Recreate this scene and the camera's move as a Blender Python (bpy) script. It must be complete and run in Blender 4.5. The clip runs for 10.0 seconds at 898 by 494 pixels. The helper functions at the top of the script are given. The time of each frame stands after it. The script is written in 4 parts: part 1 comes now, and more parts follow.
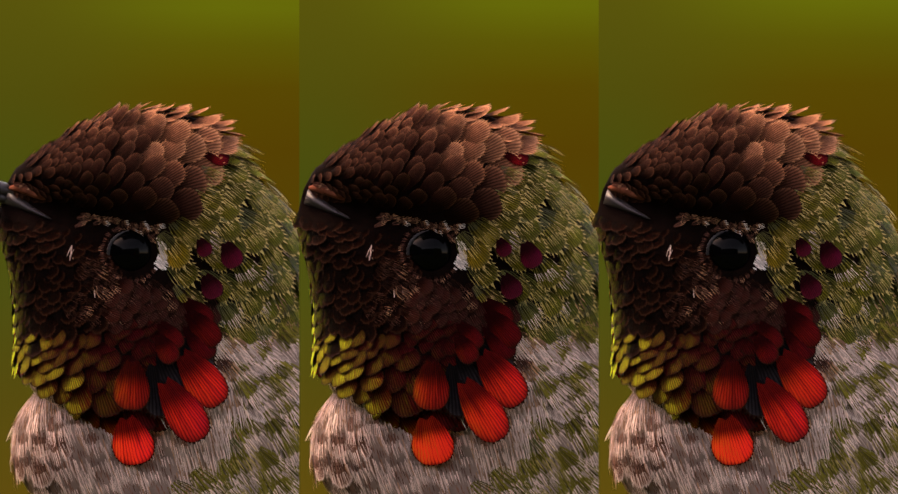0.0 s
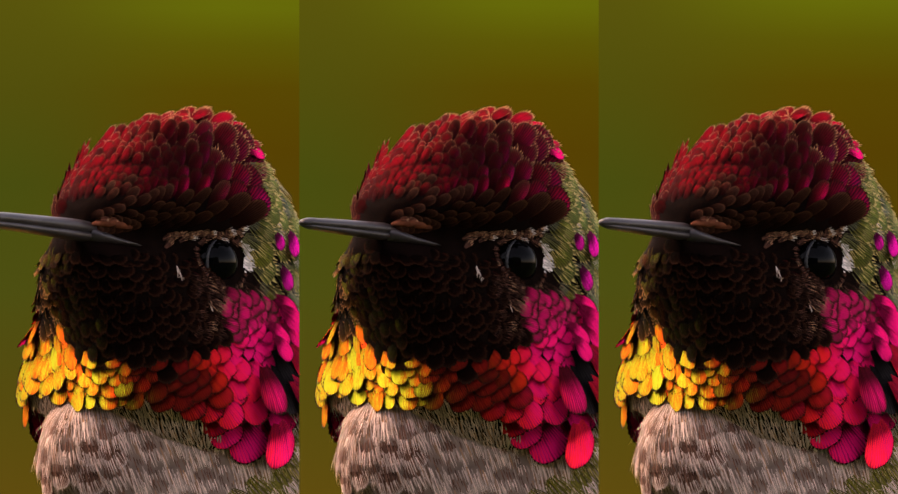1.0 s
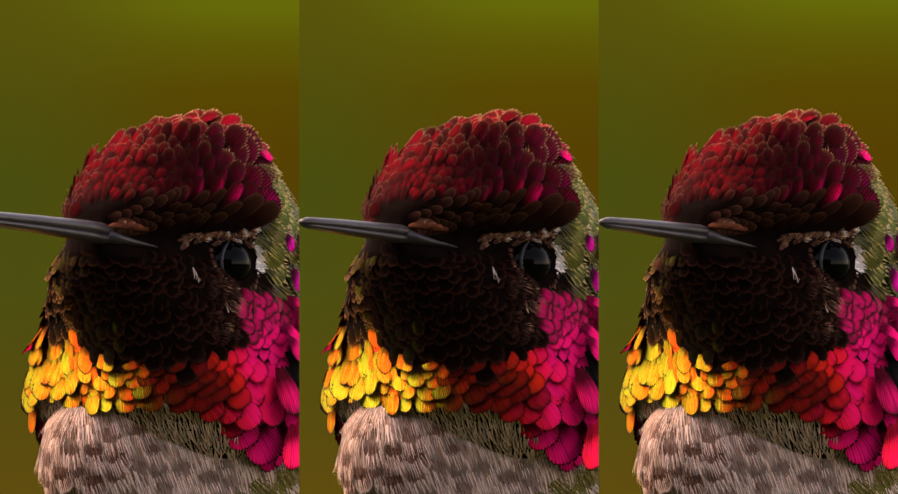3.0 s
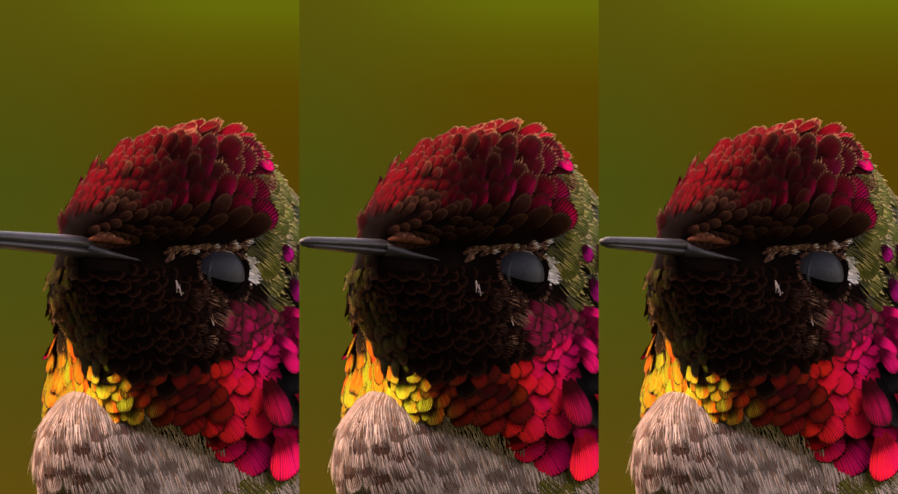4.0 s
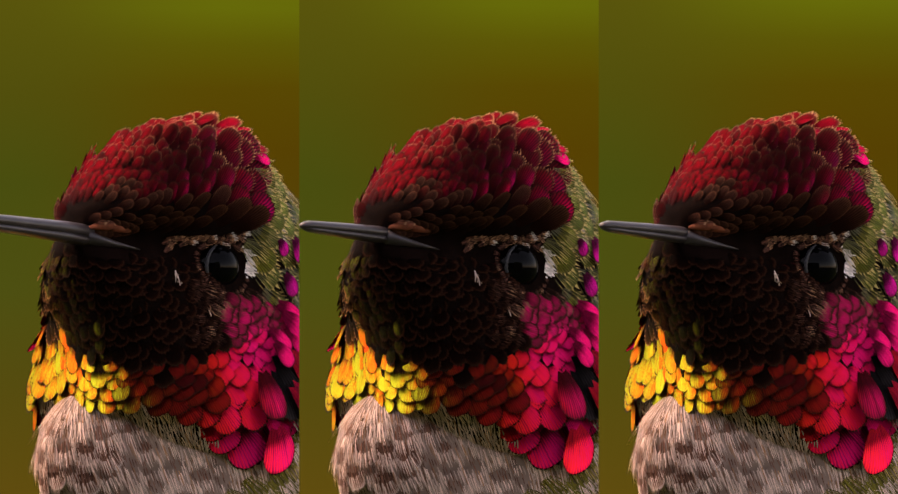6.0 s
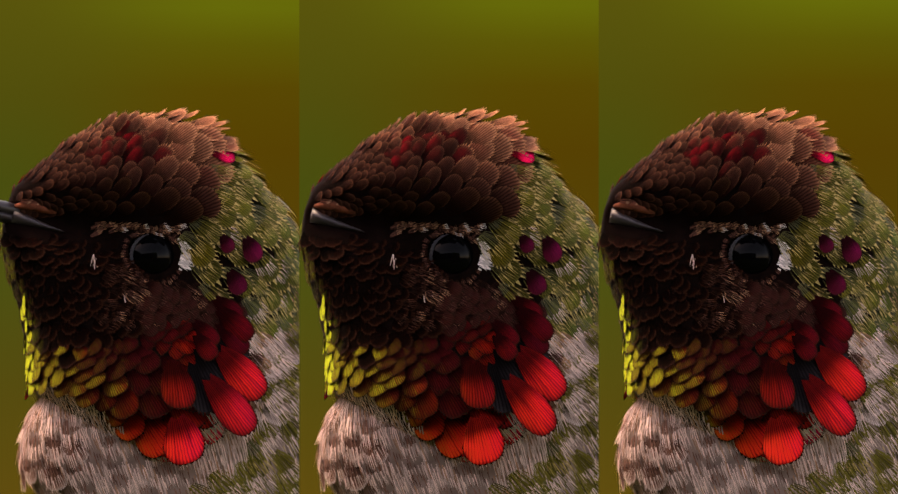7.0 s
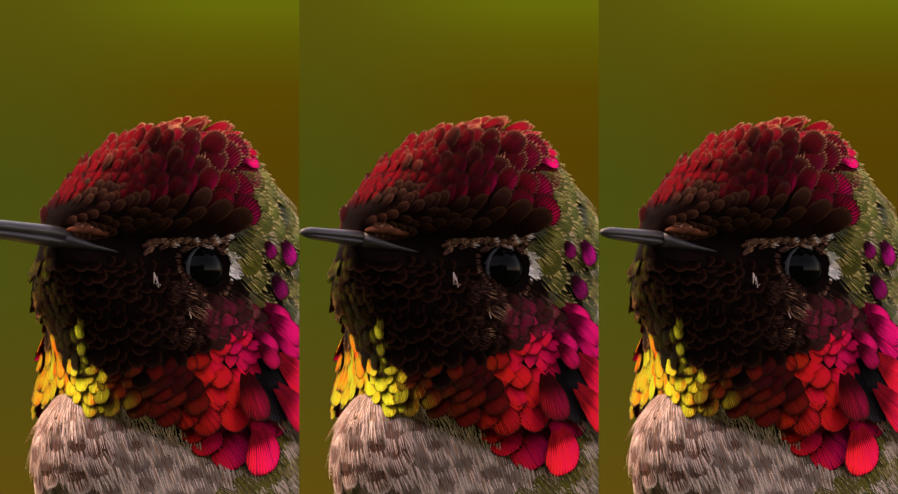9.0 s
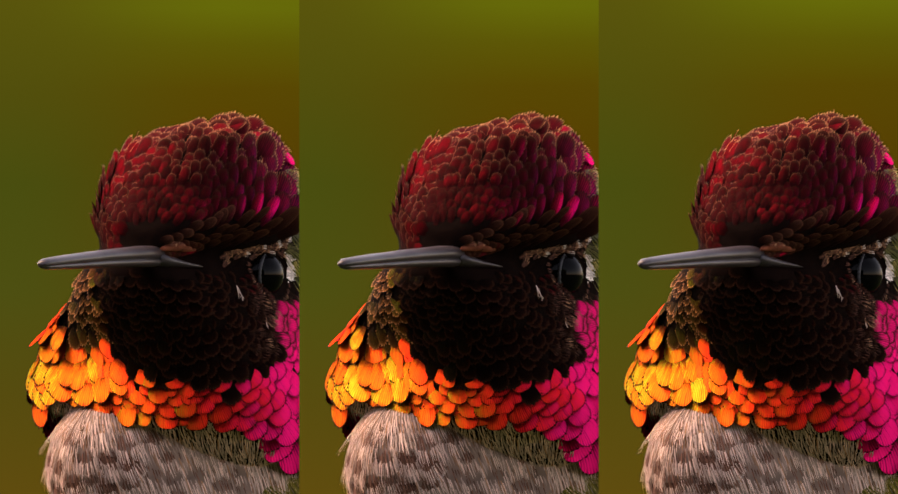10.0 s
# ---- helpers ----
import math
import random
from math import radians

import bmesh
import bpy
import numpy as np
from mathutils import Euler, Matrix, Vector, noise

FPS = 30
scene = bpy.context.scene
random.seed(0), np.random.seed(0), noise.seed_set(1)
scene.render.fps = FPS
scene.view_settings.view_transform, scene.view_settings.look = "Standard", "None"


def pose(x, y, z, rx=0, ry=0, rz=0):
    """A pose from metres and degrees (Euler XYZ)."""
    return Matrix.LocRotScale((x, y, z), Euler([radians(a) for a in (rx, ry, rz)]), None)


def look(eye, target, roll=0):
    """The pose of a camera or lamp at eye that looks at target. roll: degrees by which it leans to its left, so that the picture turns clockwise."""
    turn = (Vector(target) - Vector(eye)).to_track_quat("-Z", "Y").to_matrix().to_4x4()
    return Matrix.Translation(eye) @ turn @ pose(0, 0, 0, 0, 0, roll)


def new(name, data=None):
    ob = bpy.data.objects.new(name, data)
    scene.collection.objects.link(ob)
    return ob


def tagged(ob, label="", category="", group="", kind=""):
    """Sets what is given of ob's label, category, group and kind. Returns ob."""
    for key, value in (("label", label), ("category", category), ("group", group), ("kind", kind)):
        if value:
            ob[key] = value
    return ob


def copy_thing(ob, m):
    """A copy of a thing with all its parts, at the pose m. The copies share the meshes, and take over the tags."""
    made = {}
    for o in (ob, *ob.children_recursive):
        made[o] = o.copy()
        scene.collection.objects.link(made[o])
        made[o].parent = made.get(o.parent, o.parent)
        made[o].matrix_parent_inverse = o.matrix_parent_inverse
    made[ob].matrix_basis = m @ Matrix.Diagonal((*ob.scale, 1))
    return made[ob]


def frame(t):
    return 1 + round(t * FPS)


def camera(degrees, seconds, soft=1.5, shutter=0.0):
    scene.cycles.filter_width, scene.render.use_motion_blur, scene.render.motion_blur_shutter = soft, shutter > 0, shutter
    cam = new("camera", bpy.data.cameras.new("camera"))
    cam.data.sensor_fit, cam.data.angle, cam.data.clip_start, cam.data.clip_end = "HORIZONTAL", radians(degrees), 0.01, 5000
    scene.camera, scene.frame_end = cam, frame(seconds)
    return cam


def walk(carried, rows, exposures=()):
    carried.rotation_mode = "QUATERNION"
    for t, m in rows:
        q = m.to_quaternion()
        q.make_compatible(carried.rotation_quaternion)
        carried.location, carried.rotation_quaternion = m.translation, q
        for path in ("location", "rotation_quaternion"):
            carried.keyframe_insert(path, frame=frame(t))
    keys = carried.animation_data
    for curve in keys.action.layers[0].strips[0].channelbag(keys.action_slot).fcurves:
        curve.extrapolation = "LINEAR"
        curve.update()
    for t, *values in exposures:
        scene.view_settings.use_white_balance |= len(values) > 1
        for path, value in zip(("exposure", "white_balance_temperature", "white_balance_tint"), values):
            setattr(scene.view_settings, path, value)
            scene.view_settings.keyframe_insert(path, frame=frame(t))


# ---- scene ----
EXPOSURE = 2.88
cam = camera(0.3743, 10.0, soft=1.45)
DIST = 12.0
VIEW = look((0, -DIST, 0), (0, 0, 0))
walk(cam, [(0.0, VIEW), (10.0, VIEW)], exposures=[(0.0, EXPOSURE), (10.0, EXPOSURE)])

# ---------------------------------------------------------------- light
SUN_ELEVATION, SUN_AZIMUTH = 55, -65  # azimuth from straight behind the birds, positive is to the right
world = bpy.data.worlds.new("overcast_sky")
scene.world = world
world.use_nodes = True
wn, wl = world.node_tree.nodes, world.node_tree.links
sky = wn.new("ShaderNodeTexSky")
sky.sky_type, sky.sun_disc = "NISHITA", False
sky.sun_elevation, sky.sun_rotation = radians(SUN_ELEVATION), radians(SUN_AZIMUTH)
sky.dust_density, sky.air_density, sky.ozone_density = 1.5, 0.8, 0.5
warm = wn.new("ShaderNodeMixRGB")
warm.blend_type = "MULTIPLY"
warm.inputs[0].default_value, warm.inputs[2].default_value = 1.0, (1.0, 0.63, 0.44, 1)
wl.new(sky.outputs["Color"], warm.inputs[1])
wl.new(warm.outputs[0], wn["Background"].inputs["Color"])
wn["Background"].inputs["Strength"].default_value = 0.14
sun = new("sun", bpy.data.lights.new("sun", "SUN"))
sun.data.energy, sun.data.angle, sun.data.color = 0.27, radians(25), (1.0, 0.8, 0.55)
sa, se = radians(SUN_AZIMUTH), radians(SUN_ELEVATION)
sun.matrix_basis = look((math.sin(sa) * math.cos(se) * 5, math.cos(sa) * math.cos(se) * 5, math.sin(se) * 5), (0, 0, 0))

# ---------------------------------------------------------------- materials
MM = 0.001
PX = 0.05


def material(name):
    m = bpy.data.materials.new(name)
    m.use_nodes = True
    n, l = m.node_tree.nodes, m.node_tree.links
    return m, n, l, n["Principled BSDF"]


def ramp(n, stops):
    r = n.new("ShaderNodeValToRGB")
    while len(r.color_ramp.elements) < len(stops):
        r.color_ramp.elements.new(0.5)
    for e, (p, c) in zip(r.color_ramp.elements, stops):
        e.position, e.color = p, (*c, 1)
    return r


def calc(n, l, op, a, b=0.0, c=0.0):
    m = n.new("ShaderNodeMath")
    m.operation = op
    for i, v in enumerate((a, b, c)):
        if isinstance(v, (int, float)):
            m.inputs[i].default_value = v
        else:
            l.new(v, m.inputs[i])
    return m.outputs[0]


def barbs(n, l, count, fan):
    """Fine ribs that fan out along a feather, 0 to 1, from its own space (length along y)."""
    tc, sep = n.new("ShaderNodeTexCoord"), n.new("ShaderNodeSeparateXYZ")
    l.new(tc.outputs["Object"], sep.inputs[0])
    ang = calc(n, l, "DIVIDE", sep.outputs[0], calc(n, l, "ADD", sep.outputs[1], fan))
    wob = n.new("ShaderNodeTexNoise")
    wob.inputs["Scale"].default_value, wob.inputs["Detail"].default_value = 7.0, 4.0
    l.new(tc.outputs["Object"], wob.inputs["Vector"])
    ang = calc(n, l, "MULTIPLY_ADD", wob.outputs[0], 0.035, ang)
    along = n.new("ShaderNodeCombineXYZ")
    l.new(calc(n, l, "MULTIPLY", ang, 14.0), along.inputs[0])
    l.new(calc(n, l, "MULTIPLY", sep.outputs[1], 1.3), along.inputs[1])
    info = n.new("ShaderNodeObjectInfo")
    l.new(calc(n, l, "MULTIPLY", info.outputs["Random"], 40.0), along.inputs[2])
    streak = n.new("ShaderNodeTexNoise")
    streak.inputs["Scale"].default_value, streak.inputs["Detail"].default_value = 1.0, 3.0
    l.new(along.outputs[0], streak.inputs["Vector"])
    wave = calc(n, l, "SINE", calc(n, l, "MULTIPLY", ang, count))
    return calc(n, l, "POWER", calc(n, l, "MULTIPLY_ADD", wave, 0.5, 0.5), 0.9), tc, sep, streak.outputs[0]


def iridescent(name, dull, hues, share, rough, count=115, spread=0.42, flat=0.25, steep=1.4, away=(0.0, 1.0, 0.0), span=(0.2, 0.58), heading=False, pale_tip=None, rim_gloss=0.3, tilt=0.7, base=0.5, ribbed=0.88):
    """Barbed feather: a dull pigment under a tinted metallic gloss; its iridescent sheen is painted by world direction.
    """
    m, n, l, p = material(name)
    rib, tc, sep, streak = barbs(n, l, count, 0.7)
    info = n.new("ShaderNodeObjectInfo")
    rim = n.new("ShaderNodeAttribute")
    rim.attribute_name = "rim"
    rim = rim.outputs["Fac"]
    grain = n.new("ShaderNodeTexNoise")
    grain.inputs["Scale"].default_value, grain.inputs["Detail"].default_value = 9.0, 4.0
    l.new(tc.outputs["Object"], grain.inputs["Vector"])
    pig = n.new("ShaderNodeMixRGB")
    l.new(calc(n, l, "MULTIPLY", rib, grain.outputs[0]), pig.inputs[0])
    pig.inputs[1].default_value = (*[c * 0.35 for c in dull], 1)
    pig.inputs[2].default_value = (*[min(1, c * 2.0) for c in dull], 1)
    # dark roots: pigment, and the shade under the next row put into the colour
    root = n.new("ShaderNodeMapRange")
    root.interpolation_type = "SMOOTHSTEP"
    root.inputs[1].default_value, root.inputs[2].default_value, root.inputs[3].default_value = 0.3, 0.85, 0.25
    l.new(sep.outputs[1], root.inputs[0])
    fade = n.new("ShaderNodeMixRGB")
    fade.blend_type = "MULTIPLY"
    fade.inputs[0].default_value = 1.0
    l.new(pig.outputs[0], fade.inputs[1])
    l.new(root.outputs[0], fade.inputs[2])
    # how far the feather points away along world y, root before tip; sets the painted sheen's strength
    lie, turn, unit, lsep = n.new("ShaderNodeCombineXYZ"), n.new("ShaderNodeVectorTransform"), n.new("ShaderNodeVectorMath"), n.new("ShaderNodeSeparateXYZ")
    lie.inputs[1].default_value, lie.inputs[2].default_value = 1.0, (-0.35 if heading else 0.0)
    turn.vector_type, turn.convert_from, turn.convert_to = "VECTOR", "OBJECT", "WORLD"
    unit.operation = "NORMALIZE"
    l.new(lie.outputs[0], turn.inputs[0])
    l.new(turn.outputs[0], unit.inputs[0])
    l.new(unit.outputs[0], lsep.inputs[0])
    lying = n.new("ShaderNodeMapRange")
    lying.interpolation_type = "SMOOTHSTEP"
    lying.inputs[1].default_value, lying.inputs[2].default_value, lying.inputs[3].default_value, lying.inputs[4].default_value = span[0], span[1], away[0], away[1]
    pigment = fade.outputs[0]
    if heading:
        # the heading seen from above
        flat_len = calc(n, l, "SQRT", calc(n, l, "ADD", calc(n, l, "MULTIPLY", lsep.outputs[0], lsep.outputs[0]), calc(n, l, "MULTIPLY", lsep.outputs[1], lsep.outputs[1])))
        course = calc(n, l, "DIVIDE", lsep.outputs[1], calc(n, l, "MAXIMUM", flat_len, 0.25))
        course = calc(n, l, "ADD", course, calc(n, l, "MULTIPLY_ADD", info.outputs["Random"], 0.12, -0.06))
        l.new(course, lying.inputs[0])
        # crown's dark look when turned away along y, put into the pigment
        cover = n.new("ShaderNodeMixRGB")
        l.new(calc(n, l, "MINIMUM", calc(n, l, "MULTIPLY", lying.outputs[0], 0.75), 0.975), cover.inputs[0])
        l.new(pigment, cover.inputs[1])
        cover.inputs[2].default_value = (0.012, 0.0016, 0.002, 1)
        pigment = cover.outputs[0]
    else:
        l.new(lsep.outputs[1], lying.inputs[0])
    worn = n.new("ShaderNodeMixRGB")
    edge = calc(n, l, "MULTIPLY", calc(n, l, "POWER", rim, 2.6), calc(n, l, "MULTIPLY_ADD", rib, 0.75, 0.15))
    if heading:
        edge = calc(n, l, "MULTIPLY", edge, calc(n, l, "MULTIPLY_ADD", lying.outputs[0], -0.62, 1.0))
    l.new(edge, worn.inputs[0])
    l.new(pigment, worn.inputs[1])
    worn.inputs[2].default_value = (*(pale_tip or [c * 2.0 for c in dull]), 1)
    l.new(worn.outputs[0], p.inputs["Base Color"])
    p.inputs["Roughness"].default_value = 0.75
    p.inputs["Specular IOR Level"].default_value = 0.012
    # sheen hue painted by how far the normal faces across, world x
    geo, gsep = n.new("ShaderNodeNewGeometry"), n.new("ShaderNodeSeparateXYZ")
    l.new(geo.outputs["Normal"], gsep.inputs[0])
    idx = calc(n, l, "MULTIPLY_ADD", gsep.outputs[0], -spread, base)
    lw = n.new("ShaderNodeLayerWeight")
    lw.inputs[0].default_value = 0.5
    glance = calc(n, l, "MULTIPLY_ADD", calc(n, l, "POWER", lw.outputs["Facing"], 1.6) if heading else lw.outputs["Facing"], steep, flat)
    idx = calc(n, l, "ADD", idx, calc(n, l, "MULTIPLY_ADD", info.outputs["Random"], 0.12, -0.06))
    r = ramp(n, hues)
    gl = n.new("ShaderNodeBsdfAnisotropic")
    gl.inputs["Roughness"].default_value = rough
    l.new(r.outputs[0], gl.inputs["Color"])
    mix = n.new("ShaderNodeMixShader")
    sh = calc(n, l, "MULTIPLY_ADD", rib, ribbed, 1.0 - ribbed)
    grow = n.new("ShaderNodeMapRange")
    grow.interpolation_type = "SMOOTHSTEP"
    grow.inputs[1].default_value, grow.inputs[2].default_value, grow.inputs[3].default_value = 0.25, 0.7, 0.08
    l.new(sep.outputs[1], grow.inputs[0])
    sh = calc(n, l, "MULTIPLY", sh, grow.outputs[0])
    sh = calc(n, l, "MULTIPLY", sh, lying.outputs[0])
    sh = calc(n, l, "MULTIPLY", sh, calc(n, l, "MULTIPLY_ADD", calc(n, l, "POWER", rim, 2.0), rim_gloss - 1.0, 1.0))
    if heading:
        # headed straight away along world y, the crown's painted sheen is darkened again
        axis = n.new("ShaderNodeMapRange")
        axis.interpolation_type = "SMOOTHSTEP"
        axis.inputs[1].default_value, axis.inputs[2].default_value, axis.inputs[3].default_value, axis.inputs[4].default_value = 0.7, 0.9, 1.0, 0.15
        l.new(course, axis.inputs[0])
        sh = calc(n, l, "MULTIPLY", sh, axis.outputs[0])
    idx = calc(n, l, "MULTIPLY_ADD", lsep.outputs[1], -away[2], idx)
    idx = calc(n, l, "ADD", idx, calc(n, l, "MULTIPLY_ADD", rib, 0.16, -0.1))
    fleck = n.new("ShaderNodeTexNoise")
    fleck.inputs["Scale"].default_value, fleck.inputs["Detail"].default_value = 3.0, 3.0
    shift = n.new("ShaderNodeVectorMath")
    shift.operation = "ADD"
    l.new(tc.outputs["Object"], shift.inputs[0])
    l.new(info.outputs["Location"], shift.inputs[1])
    l.new(shift.outputs[0], fleck.inputs["Vector"])
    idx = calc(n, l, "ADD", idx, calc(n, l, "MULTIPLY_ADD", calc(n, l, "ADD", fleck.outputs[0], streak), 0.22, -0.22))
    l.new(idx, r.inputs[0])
    sh = calc(n, l, "MULTIPLY", sh, calc(n, l, "MULTIPLY_ADD", streak, 2.4, -0.25))
    sh = calc(n, l, "MULTIPLY", sh, calc(n, l, "MULTIPLY_ADD", info.outputs["Random"], 0.5, 0.7))
    sh = calc(n, l, "MAXIMUM", calc(n, l, "MULTIPLY", sh, glance), 0.002)
    l.new(calc(n, l, "MINIMUM", calc(n, l, "MULTIPLY", sh, share), 0.95), mix.inputs[0])
    l.new(p.outputs[0], mix.inputs[1])
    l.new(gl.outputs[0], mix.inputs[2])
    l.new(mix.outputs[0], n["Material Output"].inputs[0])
    b = n.new("ShaderNodeBump")
    b.inputs["Strength"].default_value, b.inputs["Distance"].default_value = 0.3, 0.00008
    l.new(rib, b.inputs["Height"])
    l.new(b.outputs[0], p.inputs["Normal"])
    # gloss normals are tilted to world up, so that vanes facing down reflect the sky
    up, unit_up = n.new("ShaderNodeVectorMath"), n.new("ShaderNodeVectorMath")
    up.operation, unit_up.operation = "ADD", "NORMALIZE"
    up.inputs[1].default_value = (0, 0, tilt)
    l.new(b.outputs[0], up.inputs[0])
    l.new(up.outputs[0], unit_up.inputs[0])
    l.new(unit_up.outputs[0], gl.inputs["Normal"])
    return m


def plain(name, col, rough=0.7, var=0.35, scale=900.0, metal=0.0, spec=0.1, bump=0.0, island=0.0):
    m, n, l, p = material(name)
    tc, no = n.new("ShaderNodeTexCoord"), n.new("ShaderNodeTexNoise")
    no.inputs["Scale"].default_value, no.inputs["Detail"].default_value = scale, 5.0
    l.new(tc.outputs["Object"], no.inputs["Vector"])
    src = no.outputs[0]
    if island:
        geo = n.new("ShaderNodeNewGeometry")
        src = calc(n, l, "ADD", calc(n, l, "MULTIPLY", src, 1 - island), calc(n, l, "MULTIPLY", geo.outputs["Random Per Island"], island))
    r = ramp(n, [(0.25, [c * (1 - var) for c in col]), (0.75, [min(1, c * (1 + var)) for c in col])])
    l.new(src, r.inputs[0])
    l.new(r.outputs[0], p.inputs["Base Color"])
    p.inputs["Roughness"].default_value, p.inputs["Metallic"].default_value = rough, metal
    p.inputs["Specular IOR Level"].default_value = spec
    if bump:
        b = n.new("ShaderNodeBump")
        b.inputs["Strength"].default_value, b.inputs["Distance"].default_value = bump, 0.0001
        l.new(no.outputs[0], b.inputs["Height"])
        l.new(b.outputs[0], p.inputs["Normal"])
    return m


HUES = [(0.0, (1.0, 0.011, 0.19)), (0.1, (1.0, 0.012, 0.12)), (0.22, (1.0, 0.014, 0.05)), (0.38, (0.95, 0.025, 0.015)), (0.58, (0.72, 0.042, 0.009)),
        (0.7, (0.4, 0.075, 0.006)), (0.78, (0.26, 0.085, 0.004)), (0.83, (0.22, 0.13, 0.006)), (0.88, (0.23, 0.28, 0.013))]
CROWN_HUES = [(0.0, (0.4, 0.005, 0.3)), (0.1, (0.62, 0.004, 0.18)), (0.26, (0.66, 0.003, 0.075)), (0.4, (0.54, 0.003, 0.034)), (0.55, (0.15, 0.002, 0.008)), (1.0, (0.018, 0.001, 0.0015))]
GREEN_HUES = [(0.0, (0.15, 0.24, 0.08)), (0.3, (0.25, 0.26, 0.035)), (0.5, (0.32, 0.28, 0.015)), (1.0, (0.42, 0.28, 0.02))]
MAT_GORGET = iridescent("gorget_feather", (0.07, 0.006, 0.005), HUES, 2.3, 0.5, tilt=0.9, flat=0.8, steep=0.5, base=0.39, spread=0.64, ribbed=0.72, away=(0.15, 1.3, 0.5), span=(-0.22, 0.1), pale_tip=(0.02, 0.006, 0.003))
# dimmer copies of gorget and plume, their unlit look put into the material
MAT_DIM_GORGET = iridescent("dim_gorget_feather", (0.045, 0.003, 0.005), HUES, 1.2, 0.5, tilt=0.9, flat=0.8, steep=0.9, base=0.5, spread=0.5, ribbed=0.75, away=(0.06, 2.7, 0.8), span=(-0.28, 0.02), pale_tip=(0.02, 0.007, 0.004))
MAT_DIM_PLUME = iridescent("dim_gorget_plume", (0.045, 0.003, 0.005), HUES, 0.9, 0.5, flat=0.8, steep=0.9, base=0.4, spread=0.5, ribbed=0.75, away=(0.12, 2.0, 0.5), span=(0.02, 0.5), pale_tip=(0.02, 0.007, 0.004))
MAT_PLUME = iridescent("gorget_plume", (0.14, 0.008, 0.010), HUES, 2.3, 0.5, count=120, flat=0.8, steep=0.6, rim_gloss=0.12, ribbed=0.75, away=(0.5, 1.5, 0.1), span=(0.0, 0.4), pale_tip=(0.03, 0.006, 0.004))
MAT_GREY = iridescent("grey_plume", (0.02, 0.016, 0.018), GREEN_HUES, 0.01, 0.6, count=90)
# near-black gorget copy: the throat's unlit look put into its colour
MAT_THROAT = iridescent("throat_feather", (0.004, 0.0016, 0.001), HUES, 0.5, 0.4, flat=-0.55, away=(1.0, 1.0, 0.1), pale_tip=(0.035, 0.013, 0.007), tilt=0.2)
# throat copy with the lime glints of the rim-lit edge painted in
MAT_THROAT_GLINT = iridescent("throat_rim_feather", (0.004, 0.0016, 0.001), HUES, 1.6, 0.45, flat=-0.6, steep=2.2, away=(1.2, 0.02, 0.1), span=(-0.04, 0.05), base=0.62, pale_tip=(0.035, 0.013, 0.007))
# throat copy with its orange back light put into brown vane and tips
MAT_BACKLIT_CHIN = iridescent("chin_feather", (0.03, 0.012, 0.004), HUES, 0.12, 0.5, flat=0.3, pale_tip=(0.28, 0.12, 0.03))
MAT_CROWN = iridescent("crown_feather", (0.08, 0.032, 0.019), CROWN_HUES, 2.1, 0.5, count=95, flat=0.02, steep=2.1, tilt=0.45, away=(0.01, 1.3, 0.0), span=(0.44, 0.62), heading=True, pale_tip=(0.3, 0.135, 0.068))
# darker brown forehead, with its unlit look when facing put into the colour
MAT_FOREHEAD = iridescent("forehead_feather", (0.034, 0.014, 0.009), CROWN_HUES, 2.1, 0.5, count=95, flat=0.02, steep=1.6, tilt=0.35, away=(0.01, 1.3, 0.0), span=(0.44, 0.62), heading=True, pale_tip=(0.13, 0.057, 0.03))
# tan crest, lightened further: the light from above put into its colour
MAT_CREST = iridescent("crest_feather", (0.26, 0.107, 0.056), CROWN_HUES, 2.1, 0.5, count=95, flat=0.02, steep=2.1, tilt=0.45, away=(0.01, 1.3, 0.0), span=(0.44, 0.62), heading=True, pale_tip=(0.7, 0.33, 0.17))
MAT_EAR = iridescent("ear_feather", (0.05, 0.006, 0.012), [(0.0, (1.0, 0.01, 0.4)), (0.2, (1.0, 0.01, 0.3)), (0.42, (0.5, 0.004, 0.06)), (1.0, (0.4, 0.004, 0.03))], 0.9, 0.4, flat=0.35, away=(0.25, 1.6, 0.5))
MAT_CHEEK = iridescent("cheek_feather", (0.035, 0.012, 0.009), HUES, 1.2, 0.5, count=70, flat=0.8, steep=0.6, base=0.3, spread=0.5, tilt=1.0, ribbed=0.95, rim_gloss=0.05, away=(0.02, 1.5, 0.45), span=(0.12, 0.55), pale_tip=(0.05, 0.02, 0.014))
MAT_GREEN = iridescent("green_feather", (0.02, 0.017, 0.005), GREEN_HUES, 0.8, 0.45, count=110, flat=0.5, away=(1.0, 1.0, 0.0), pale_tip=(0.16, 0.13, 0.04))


MAT_NECK = iridescent("neck_feather", (0.16, 0.11, 0.09), [(0.0, (0.5, 0.4, 0.35)), (1.0, (0.6, 0.5, 0.45))], 0.03, 0.6, count=130, pale_tip=(0.6, 0.46, 0.4))
MAT_BREAST = iridescent("breast_feather", (0.48, 0.37, 0.32), [(0.0, (0.5, 0.4, 0.35)), (1.0, (0.6, 0.5, 0.45))], 0.03, 0.6, count=170, pale_tip=(0.75, 0.6, 0.54))
